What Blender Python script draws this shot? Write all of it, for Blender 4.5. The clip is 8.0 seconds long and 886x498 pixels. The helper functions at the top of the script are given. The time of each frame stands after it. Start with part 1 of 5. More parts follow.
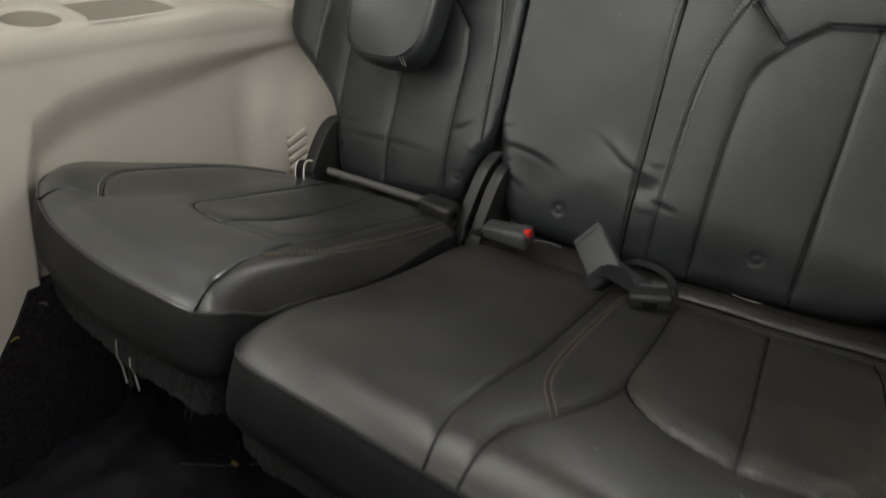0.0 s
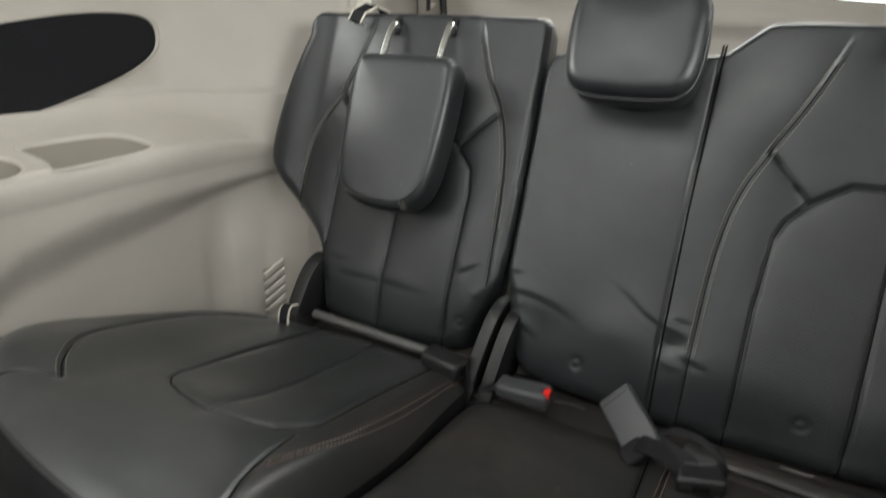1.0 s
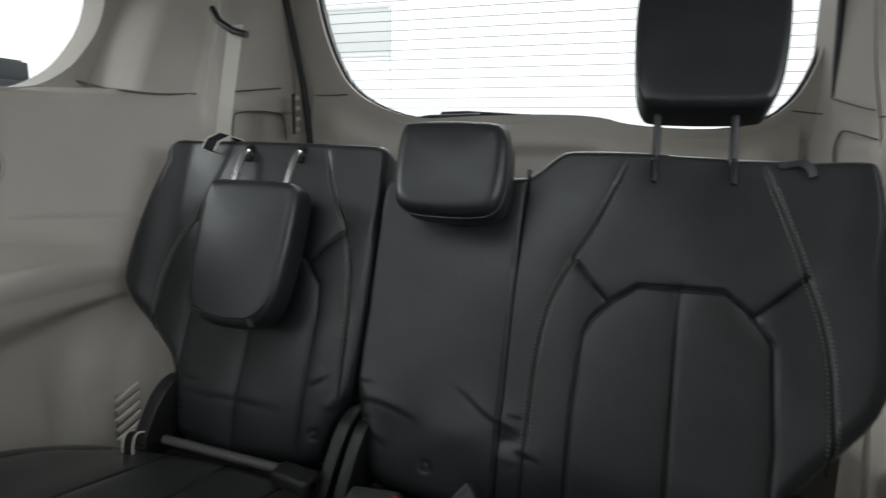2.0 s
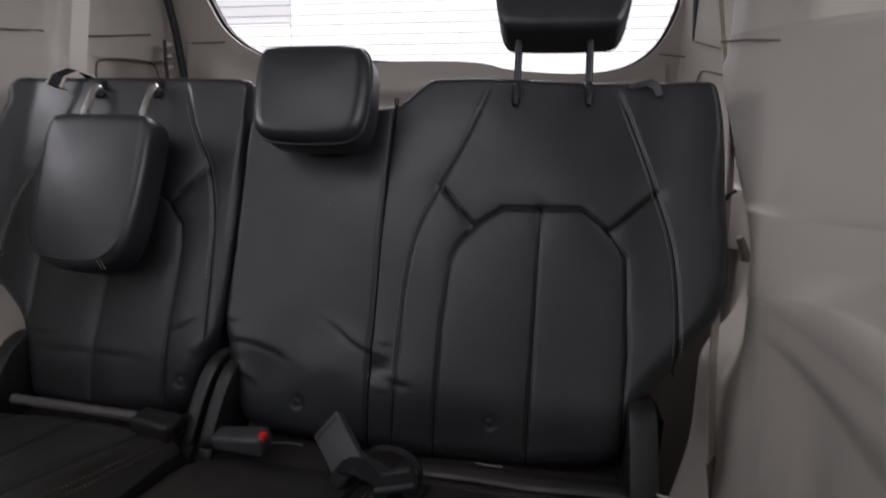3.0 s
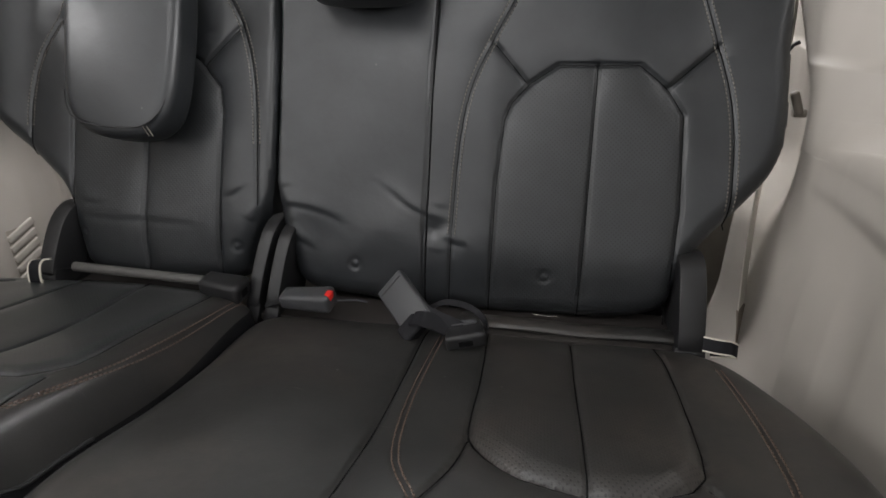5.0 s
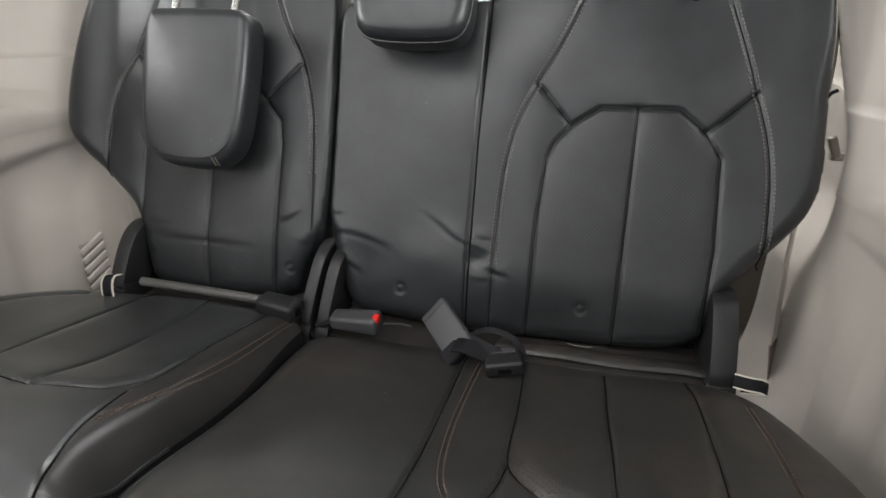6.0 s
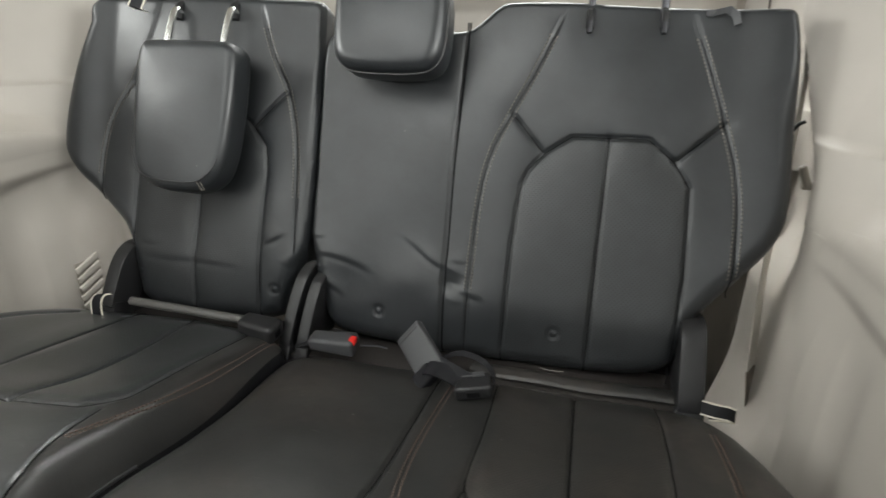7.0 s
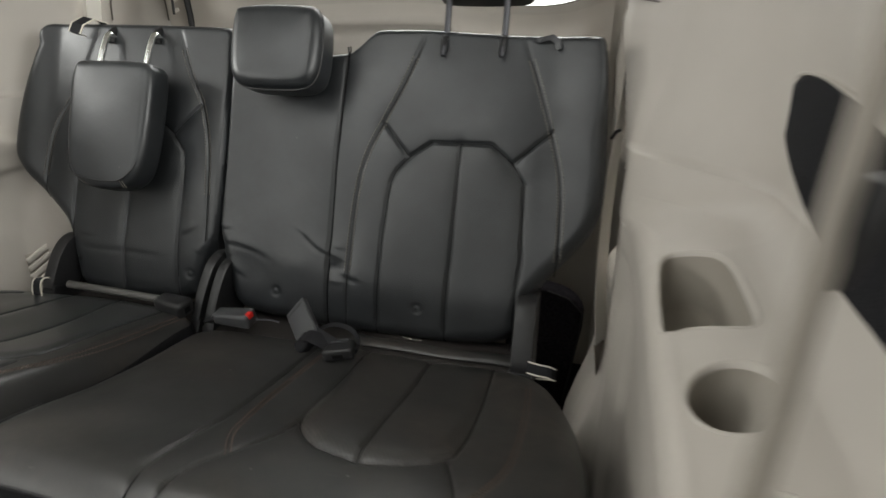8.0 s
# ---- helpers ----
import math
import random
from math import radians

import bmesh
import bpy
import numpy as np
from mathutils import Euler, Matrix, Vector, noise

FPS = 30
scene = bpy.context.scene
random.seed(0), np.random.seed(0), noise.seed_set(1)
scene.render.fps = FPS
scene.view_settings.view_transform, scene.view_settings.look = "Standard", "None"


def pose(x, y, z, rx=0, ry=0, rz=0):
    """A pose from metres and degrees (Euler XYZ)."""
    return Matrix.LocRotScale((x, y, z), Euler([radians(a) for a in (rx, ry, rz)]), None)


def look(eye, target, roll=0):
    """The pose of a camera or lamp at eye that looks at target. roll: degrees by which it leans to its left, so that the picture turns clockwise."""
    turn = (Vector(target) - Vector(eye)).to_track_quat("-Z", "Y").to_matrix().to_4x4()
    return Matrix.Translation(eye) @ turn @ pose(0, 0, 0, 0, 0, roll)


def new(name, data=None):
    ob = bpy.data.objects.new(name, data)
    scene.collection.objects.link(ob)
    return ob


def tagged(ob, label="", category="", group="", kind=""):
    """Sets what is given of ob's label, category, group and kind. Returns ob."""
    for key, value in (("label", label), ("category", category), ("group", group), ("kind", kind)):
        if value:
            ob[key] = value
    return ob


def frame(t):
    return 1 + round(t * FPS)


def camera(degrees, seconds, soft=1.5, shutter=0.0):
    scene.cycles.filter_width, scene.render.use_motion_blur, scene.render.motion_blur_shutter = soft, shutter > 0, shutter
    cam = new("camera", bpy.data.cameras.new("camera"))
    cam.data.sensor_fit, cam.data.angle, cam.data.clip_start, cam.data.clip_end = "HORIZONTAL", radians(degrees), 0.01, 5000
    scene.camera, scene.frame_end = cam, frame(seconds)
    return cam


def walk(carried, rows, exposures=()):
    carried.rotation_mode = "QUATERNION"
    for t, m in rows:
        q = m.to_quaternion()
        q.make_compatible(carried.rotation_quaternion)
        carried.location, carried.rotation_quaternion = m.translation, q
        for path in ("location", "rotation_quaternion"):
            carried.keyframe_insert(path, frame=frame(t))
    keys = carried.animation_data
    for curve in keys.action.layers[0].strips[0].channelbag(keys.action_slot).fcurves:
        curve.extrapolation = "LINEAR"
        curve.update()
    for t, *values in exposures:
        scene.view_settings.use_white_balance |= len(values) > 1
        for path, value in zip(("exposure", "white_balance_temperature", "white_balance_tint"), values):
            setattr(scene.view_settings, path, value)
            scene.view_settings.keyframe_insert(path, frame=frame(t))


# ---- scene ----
cam = camera(74.6, 8.0, shutter=0.5)
PATH = [
    (0, (0.396, -0.758, 0.82), (-0.572, 0.722, -0.115), 1.0),
    (0.5, (0.308, -0.723, 0.843), (-0.617, 0.835, -0.005), 1.3),
    (1, (0.263, -0.708, 0.89), (-0.612, 0.953, 0.201), 1.8),
    (1.5, (0.312, -0.703, 0.925), (-0.477, 1.075, 0.457), 1.6),
    (2, (0.368, -0.713, 0.92), (-0.265, 1.152, 0.574), 1.1),
    (2.2, (0.394, -0.704, 0.913), (-0.181, 1.179, 0.565), 0.9),
    (3.3, (0.463, -0.691, 0.805), (0.115, 1.219, 0.323), 0.4),
    (3.5, (0.474, -0.687, 0.78), (0.11, 1.189, 0.19), 0.0),
    (4, (0.47, -0.698, 0.758), (0.139, 1.115, -0.02), -0.4),
    (4.5, (0.428, -0.706, 0.794), (0.123, 1.089, -0.033), -0.2),
    (5, (0.355, -0.722, 0.839), (0.051, 1.07, 0.005), -0.1),
    (6.5, (0.342, -0.759, 0.901), (-0.109, 1.022, 0.11), 0.3),
    (7, (0.4, -0.754, 0.908), (-0.057, 1.037, 0.145), 0.3),
    (7.5, (0.489, -0.767, 0.912), (0.058, 1.037, 0.163), 0.3),
    (7.7, (0.538, -0.797, 0.907), (0.11, 1.018, 0.183), 0.2),
    (7.9, (0.603, -0.84, 0.918), (0.16, 0.975, 0.203), 0.6),
    (8, (0.643, -0.855, 0.933), (0.177, 0.948, 0.202), 0.3),
]
EXPOSURES = [
    (0.0, -0.53, 6820, 5), (0.5, -0.53, 6770, 4), (1.0, -0.45, 6530, 6), (1.5, -1.25, 6330, 9), (2.0, -1.63, 6150, 6), (2.2, -1.63, 6150, 7),
    (3.3, -1.68, 6400, 24), (3.5, -1.68, 6520, 26), (4.0, -0.53, 6640, 18), (4.5, -0.48, 6540, 12), (5.0, -0.51, 6460, 12),
    (6.5, -0.13, 6470, 9), (7.0, -0.13, 6500, 6), (7.5, -0.28, 6730, 3), (8.0, -0.71, 6600, 7),
]
walk(cam, [(t, look(eye, target, roll)) for t, eye, target, roll in PATH], EXPOSURES)


# ---- world and light ----
world = bpy.data.worlds.new("world")
scene.world = world
world.use_nodes = True
wn = world.node_tree
wn.nodes["Background"].inputs["Color"].default_value = (1.0, 1.0, 0.985, 1)
wn.nodes["Background"].inputs["Strength"].default_value = 4.1


def area_lamp(name, eye, target, sx, sy, watts, colour):
    data = bpy.data.lights.new(name, "AREA")
    data.shape, data.size, data.size_y, data.energy, data.color = "RECTANGLE", sx, sy, watts, colour
    ob = new(name, data)
    ob.matrix_world = look(eye, target)
    return ob


# light of the hall: a ceiling lamp beyond the side windows, the glow of the openings, and added fill lamps
WHITE = (1.0, 1.0, 0.985)
area_lamp("hall_lamp", (-2.5, -1.4, 2.32), (0.0, 0.1, 0.68), 0.30, 0.30, 24.0, WHITE)
# added fill lamp in the roof opening; no such source is known
area_lamp("roof_fill", (-0.08, -0.76, 1.47), (-0.02, -0.1, 0.6), 0.8, 0.6, 4.3, WHITE)
area_lamp("side_window_light_west", (-0.93, -1.22, 1.09), (0.15, 0.1, 0.7), 0.86, 0.28, 7.0, WHITE)
area_lamp("side_window_light_east", (1.06, -1.30, 1.14), (-0.1, 0.1, 0.6), 0.9, 0.34, 2.0, WHITE)
# added fill lamps, out of view outside, that brighten the rear trim and cargo walls
area_lamp("rear_window_fill", (0.1, 1.28, 2.04), (0.1, 0.35, 0.55), 1.3, 0.6, 60.0, WHITE)
area_lamp("quarter_window_fill_west", (-1.9, -0.75, 1.42), (0.4, 0.6, 0.95), 1.0, 0.5, 43.0, WHITE)
area_lamp("quarter_window_fill_east", (2.07, -0.75, 1.42), (-0.2, 0.6, 0.95), 1.0, 0.5, 31.0, WHITE)



# ---- materials ----
def material(name, colour, rough=0.5, metal=0.0, spec=0.5):
    m = bpy.data.materials.new(name)
    m.use_nodes = True
    b = m.node_tree.nodes["Principled BSDF"]
    b.inputs["Base Color"].default_value = (*colour, 1)
    b.inputs["Roughness"].default_value = rough
    b.inputs["Metallic"].default_value = metal
    b.inputs["Specular IOR Level"].default_value = spec
    return m


def node(m, kind, **inputs):
    n = m.node_tree.nodes.new(kind)
    for key, value in inputs.items():
        n.inputs[key].default_value = value
    return n


def wire(m, a, out, b, inp):
    m.node_tree.links.new(a.outputs[out], b.inputs[inp])


def coords(m):
    return m.node_tree.nodes.new("ShaderNodeTexCoord")


def tinted(m, colour_a, colour_b, scale, detail=4.0, lo=0.35, hi=0.65, space="Object", socket="Base Color"):
    """Noise between two colours into the base colour."""
    b = m.node_tree.nodes["Principled BSDF"]
    tc = coords(m)
    nz = node(m, "ShaderNodeTexNoise", Scale=scale, Detail=detail, Roughness=0.6)
    ramp = m.node_tree.nodes.new("ShaderNodeValToRGB")
    ramp.color_ramp.elements[0].position, ramp.color_ramp.elements[1].position = lo, hi
    ramp.color_ramp.elements[0].color, ramp.color_ramp.elements[1].color = (*colour_a, 1), (*colour_b, 1)
    wire(m, tc, space, nz, "Vector")
    wire(m, nz, "Fac", ramp, "Fac")
    wire(m, ramp, "Color", b, socket)
    return ramp


def roughened(m, lo, hi, scale):
    b = m.node_tree.nodes["Principled BSDF"]
    tc = coords(m)
    nz = node(m, "ShaderNodeTexNoise", Scale=scale, Detail=5.0)
    mr = node(m, "ShaderNodeMapRange", **{"From Min": 0.3, "From Max": 0.7, "To Min": lo, "To Max": hi})
    wire(m, tc, "Object", nz, "Vector")
    wire(m, nz, "Fac", mr, "Value")
    wire(m, mr, "Result", b, "Roughness")


def relief(m, layers):
    """Chained bump layers: (kind, scale, strength, distance)."""
    b = m.node_tree.nodes["Principled BSDF"]
    tc = coords(m)
    last = None
    for kind, scale, strength, dist in layers:
        if kind == "grain":
            t = node(m, "ShaderNodeTexVoronoi", Scale=scale)
            out = "Distance"
        else:
            t = node(m, "ShaderNodeTexNoise", Scale=scale, Detail=5.0, Roughness=0.6)
            out = "Fac"
        wire(m, tc, "Object", t, "Vector")
        bp = node(m, "ShaderNodeBump", Strength=strength, Distance=dist)
        wire(m, t, out, bp, "Height")
        if last:
            wire(m, last, "Normal", bp, "Normal")
        last = bp
    wire(m, last, "Normal", b, "Normal")
    return last


def scuffed(m, level):
    """Faint greyish-brown rub marks in patches."""
    b = m.node_tree.nodes["Principled BSDF"]
    tc = coords(m)
    patch = node(m, "ShaderNodeTexNoise", Scale=4.5, Detail=2.0, Roughness=0.5, Distortion=0.8)
    fine = node(m, "ShaderNodeTexNoise", Scale=48.0, Detail=6.0, Roughness=0.7)
    wire(m, tc, "Object", patch, "Vector")
    wire(m, tc, "Object", fine, "Vector")
    where = node(m, "ShaderNodeMapRange", **{"From Min": 0.46, "From Max": 0.66, "To Min": 0.0, "To Max": level})
    grain = node(m, "ShaderNodeMapRange", **{"From Min": 0.40, "From Max": 0.70, "To Min": 0.25, "To Max": 1.0})
    wire(m, patch, "Fac", where, "Value")
    wire(m, fine, "Fac", grain, "Value")
    both = m.node_tree.nodes.new("ShaderNodeMath")
    both.operation = "MULTIPLY"
    wire(m, where, "Result", both, 0)
    wire(m, grain, "Result", both, 1)
    mix = m.node_tree.nodes.new("ShaderNodeMix")
    mix.data_type = "RGBA"
    mix.inputs[7].default_value = (0.066, 0.054, 0.046, 1)
    src = b.inputs["Base Color"].links[0].from_socket
    wire(m, both, "Value", mix, 0)
    m.node_tree.links.new(src, mix.inputs[6])
    # short pale scratches, each set in its own direction
    out = mix.outputs[2]
    for turn, off in ((35, 0.0), (-50, 3.7)):
        mp = node(m, "ShaderNodeMapping", Rotation=(0, 0, radians(turn)), Scale=(14.0, 130.0, 14.0), Location=(off, 0, 0))
        wire(m, tc, "Object", mp, "Vector")
        streak = node(m, "ShaderNodeTexNoise", Scale=1.0, Detail=3.0, Roughness=0.6)
        wire(m, mp, "Vector", streak, "Vector")
        thin = node(m, "ShaderNodeMapRange", **{"From Min": 0.70, "From Max": 0.78, "To Min": 0.0, "To Max": 0.55})
        wire(m, streak, "Fac", thin, "Value")
        layer = m.node_tree.nodes.new("ShaderNodeMix")
        layer.data_type = "RGBA"
        layer.inputs[7].default_value = (0.12, 0.112, 0.10, 1)
        wire(m, thin, "Result", layer, 0)
        m.node_tree.links.new(out, layer.inputs[6])
        out = layer.outputs[2]
    m.node_tree.links.new(out, b.inputs["Base Color"])


def leather(name, dark, light, lo, hi, dusty_level=0.0, scuff=0.0, coat=0.0):
    m = material(name, dark, 0.45, 0, 0.52)
    b = m.node_tree.nodes["Principled BSDF"]
    b.inputs["Coat Weight"].default_value, b.inputs["Coat Roughness"].default_value = coat, 0.30
    tinted(m, dark, light, 14.0)
    roughened(m, lo, hi, 9.0)
    relief(m, (("grain", 900.0, 0.08, 0.0005), ("noise", 60.0, 0.11, 0.002), ("noise", 12.0, 0.13, 0.006)))
    if scuff:
        scuffed(m, scuff)
    if not dusty_level:
        return m
    tc = coords(m)
    cells = node(m, "ShaderNodeTexVoronoi", Scale=22.0, Randomness=1.0)
    wire(m, tc, "Object", cells, "Vector")
    dot = node(m, "ShaderNodeMapRange", **{"From Min": 0.024, "From Max": 0.042, "To Min": 1.0, "To Max": 0.0})
    wire(m, cells, "Distance", dot, "Value")
    some = node(m, "ShaderNodeTexNoise", Scale=9.0, Detail=2.0)
    wire(m, tc, "Object", some, "Vector")
    gate = node(m, "ShaderNodeMapRange", **{"From Min": 0.49, "From Max": 0.60, "To Min": 0.0, "To Max": dusty_level})
    wire(m, some, "Fac", gate, "Value")
    both = m.node_tree.nodes.new("ShaderNodeMath")
    both.operation = "MULTIPLY"
    wire(m, dot, "Result", both, 0)
    wire(m, gate, "Result", both, 1)
    dusty = m.node_tree.nodes.new("ShaderNodeMix")
    dusty.data_type = "RGBA"
    src = b.inputs["Base Color"].links[0].from_socket
    dusty.inputs[7].default_value = (0.20, 0.195, 0.18, 1)
    wire(m, both, "Value", dusty, 0)
    m.node_tree.links.new(src, dusty.inputs[6])
    m.node_tree.links.new(dusty.outputs[2], b.inputs["Base Color"])
    return m


LEATHER = leather("black_leather", (0.0140, 0.0155, 0.0172), (0.0205, 0.0226, 0.0249), 0.33, 0.45, 0.35)
WORN = leather("worn_black_leather", (0.0165, 0.0162, 0.0158), (0.0245, 0.0239, 0.0231), 0.38, 0.50, 0.9, 0.6, 0.12)
# vinyl of the cushions' upright faces, darkened and dulled for the shade there
FASCIA = leather("shaded_black_vinyl", (0.006, 0.0062, 0.0070), (0.010, 0.0104, 0.0118), 0.55, 0.68)
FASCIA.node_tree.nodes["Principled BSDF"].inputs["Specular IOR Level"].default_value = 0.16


def perforated(name, dark, light, lo, hi, dusty_level=0.0, scuff=0.0, coat=0.0):
    """Leather with a staggered grid of pin holes about five millimetres apart."""
    m = leather(name, dark, light, lo, hi, dusty_level, scuff, coat)
    b = m.node_tree.nodes["Principled BSDF"]
    tc = coords(m)
    mp = node(m, "ShaderNodeMapping", Rotation=(0, 0, radians(45)), Scale=(230, 230, 0))
    wire(m, tc, "Object", mp, "Vector")
    fr = m.node_tree.nodes.new("ShaderNodeVectorMath")
    fr.operation = "FRACTION"
    wire(m, mp, "Vector", fr, 0)
    sb = m.node_tree.nodes.new("ShaderNodeVectorMath")
    sb.operation = "SUBTRACT"
    sb.inputs[1].default_value = (0.5, 0.5, 0)
    wire(m, fr, "Vector", sb, 0)
    ln = m.node_tree.nodes.new("ShaderNodeVectorMath")
    ln.operation = "LENGTH"
    wire(m, sb, "Vector", ln, 0)
    mr = node(m, "ShaderNodeMapRange", **{"From Min": 0.16, "From Max": 0.26, "To Min": 0.0, "To Max": 1.0})
    wire(m, ln, "Value", mr, "Value")
    old = b.inputs["Normal"].links[0].from_node
    bp = node(m, "ShaderNodeBump", Strength=0.3, Distance=0.0008)
    wire(m, mr, "Result", bp, "Height")
    wire(m, old, "Normal", bp, "Normal")
    wire(m, bp, "Normal", b, "Normal")
    mx = m.node_tree.nodes.new("ShaderNodeMix")
    mx.data_type = "RGBA"
    src = b.inputs["Base Color"].links[0].from_socket
    mx.inputs[6].default_value = (0.006, 0.006, 0.006, 1)
    wire(m, mr, "Result", mx, 0)
    m.node_tree.links.new(src, mx.inputs[7])
    m.node_tree.links.new(mx.outputs[2], b.inputs["Base Color"])
    return m


PERFORATED = perforated("perforated_leather", (0.0145, 0.0160, 0.0175), (0.0212, 0.0233, 0.0254), 0.36, 0.48)
WORN_PERFORATED = perforated("worn_perforated_leather", (0.0180, 0.0174, 0.0167), (0.0262, 0.0252, 0.0241), 0.40, 0.52, 0.9, 0.75, 0.12)
THREAD = material("seam_thread", (0.145, 0.133, 0.116), 0.7)
THREAD_TAN = material("tan_thread", (0.085, 0.056, 0.043), 0.7)
SEAM = material("seam_groove", (0.004, 0.004, 0.0045), 0.85, 0, 0.1)
PIPING = material("leather_piping", (0.028, 0.028, 0.029), 0.3)
BLACK_PLASTIC = material("black_moulded_plastic", (0.015, 0.015, 0.016), 0.42, 0, 0.4)
relief(BLACK_PLASTIC, (("noise", 900.0, 0.25, 0.0005),))
GREY_PLASTIC = material("charcoal_plastic", (0.044, 0.045, 0.048), 0.48)
relief(GREY_PLASTIC, (("noise", 900.0, 0.2, 0.0005),))
RED = material("red_button", (0.62, 0.02, 0.015), 0.4)
CHROME = material("polished_steel", (0.86, 0.86, 0.85), 0.22, 1.0)
DARK_STEEL = material("dark_steel", (0.06, 0.06, 0.065), 0.35, 1.0)
WEB_BLACK = material("black_webbing", (0.008, 0.008, 0.010), 0.7, 0, 0.25)
relief(WEB_BLACK, (("noise", 700.0, 0.5, 0.0008),))
WEB_WHITE = material("white_webbing_edge", (0.62, 0.58, 0.50), 0.8)
WEB_BEIGE = material("beige_webbing", (0.58, 0.55, 0.50), 0.8)
relief(WEB_BEIGE, (("noise", 500.0, 0.5, 0.0008),))
TRIM = material("beige_moulded_trim", (0.395, 0.366, 0.328), 0.50, 0, 0.40)
tinted(TRIM, (0.375, 0.347, 0.310), (0.412, 0.382, 0.343), 3.0)
relief(TRIM, (("noise", 500.0, 0.18, 0.0006), ("noise", 5.0, 0.1, 0.004)))
HEADLINER = material("pale_headliner_cloth", (0.62, 0.60, 0.56), 0.9)
relief(HEADLINER, (("noise", 400.0, 0.4, 0.001),))
RUBBER = material("black_rubber", (0.012, 0.012, 0.013), 0.6)
MESH_BLACK = material("black_grille_mesh", (0.010, 0.010, 0.012), 0.8, 0, 0.15)
relief(MESH_BLACK, (("grain", 420.0, 0.8, 0.001),))
CARPET = material("black_carpet", (0.024, 0.022, 0.026), 0.95, 0, 0.1)
tinted(CARPET, (0.008, 0.007, 0.009), (0.026, 0.023, 0.028), 160.0)
relief(CARPET, (("noise", 350.0, 1.0, 0.003),))
LINER = material("black_plastic_liner", (0.012, 0.011, 0.014), 0.5, 0, 0.08)
relief(LINER, (("noise", 22.0, 0.5, 0.01),))
GLASS = material("clear_glass", (1, 1, 1), 0.0)
GLASS.node_tree.nodes["Principled BSDF"].inputs["Transmission Weight"].default_value = 1.0
GLASS.node_tree.nodes["Principled BSDF"].inputs["IOR"].default_value = 1.02
GREY_BAR = material("worn_grey_bar", (0.075, 0.072, 0.069), 0.42)
roughened(GREY_BAR, 0.35, 0.55, 40.0)
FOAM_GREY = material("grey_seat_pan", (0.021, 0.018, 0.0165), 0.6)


# ---- mesh helpers ----
def mesh_of(name, verts, faces, mat, smooth=True):
    me = bpy.data.meshes.new(name)
    me.from_pydata([tuple(v) for v in verts], [], [tuple(f) for f in faces])
    me.materials.append(mat)
    if smooth:
        me.polygons.foreach_set("use_smooth", [True] * len(me.polygons))
    me.update()
    return me


def part(name, bm, mat, parent, label="", smooth=True):
    me = bpy.data.meshes.new(name)
    bmesh.ops.recalc_face_normals(bm, faces=bm.faces)
    bm.to_mesh(me)
    bm.free()
    me.materials.append(mat)
    if smooth:
        me.polygons.foreach_set("use_smooth", [True] * len(me.polygons))
        me.set_sharp_from_angle(angle=radians(40))
    ob = new(name, me)
    if parent is not None:
        ob.parent = parent
    return tagged(ob, label)


def part_mesh(name, verts, faces, mat, parent, label="", kind=""):
    ob = new(name, mesh_of(name, verts, faces, mat))
    if parent is not None:
        ob.parent = parent
    return tagged(ob, label, "", "", kind)


PLACES = {}


def attach(ob, parent, m):
    """Puts ob under parent, at the world pose m."""
    ob.parent = parent
    ob.matrix_basis = PLACES.get(parent.name, parent.matrix_world).inverted() @ m
    PLACES[ob.name] = m
    return ob


def thing(name, m, label, category, group=""):
    ob = new(name)
    ob.matrix_world = m
    ob.empty_display_size = 0.05
    return tagged(ob, label, category, group)


def box(size, centre=(0, 0, 0), bevel=0.003, segs=2, turn=None, bm=None):
    bm = bm or bmesh.new()
    made = bmesh.ops.create_cube(bm, size=1.0)["verts"]
    m = Matrix.Translation(centre) @ (turn or Matrix()) @ Matrix.Diagonal((*size, 1))
    bmesh.ops.transform(bm, matrix=m, verts=made)
    if bevel:
        edges = list({e for v in made for e in v.link_edges})
        bmesh.ops.bevel(bm, geom=edges, offset=bevel, segments=segs, affect="EDGES", profile=0.6)
    return bm


def tube(points, radius, sides=10, bm=None, flat=1.0):
    """A tube along a line of points, closed at both ends."""
    bm = bm or bmesh.new()
    pts = [Vector(p) for p in points]
    rings, side = [], None
    for i, p in enumerate(pts):
        d = (pts[min(i + 1, len(pts) - 1)] - pts[max(i - 1, 0)]).normalized()
        if side is None:
            side = d.cross(Vector((0, 0, 1)) if abs(d.z) < 0.9 else Vector((1, 0, 0))).normalized()
        side = (side - d * side.dot(d)).normalized()
        up = d.cross(side)
        rings.append([bm.verts.new(p + radius * (math.cos(2 * math.pi * k / sides) * side + flat * math.sin(2 * math.pi * k / sides) * up)) for k in range(sides)])
    for a, b in zip(rings, rings[1:]):
        for k in range(sides):
            bm.faces.new((a[k], a[(k + 1) % sides], b[(k + 1) % sides], b[k]))
    bm.faces.new(rings[0][::-1])
    bm.faces.new(rings[-1])
    return bm


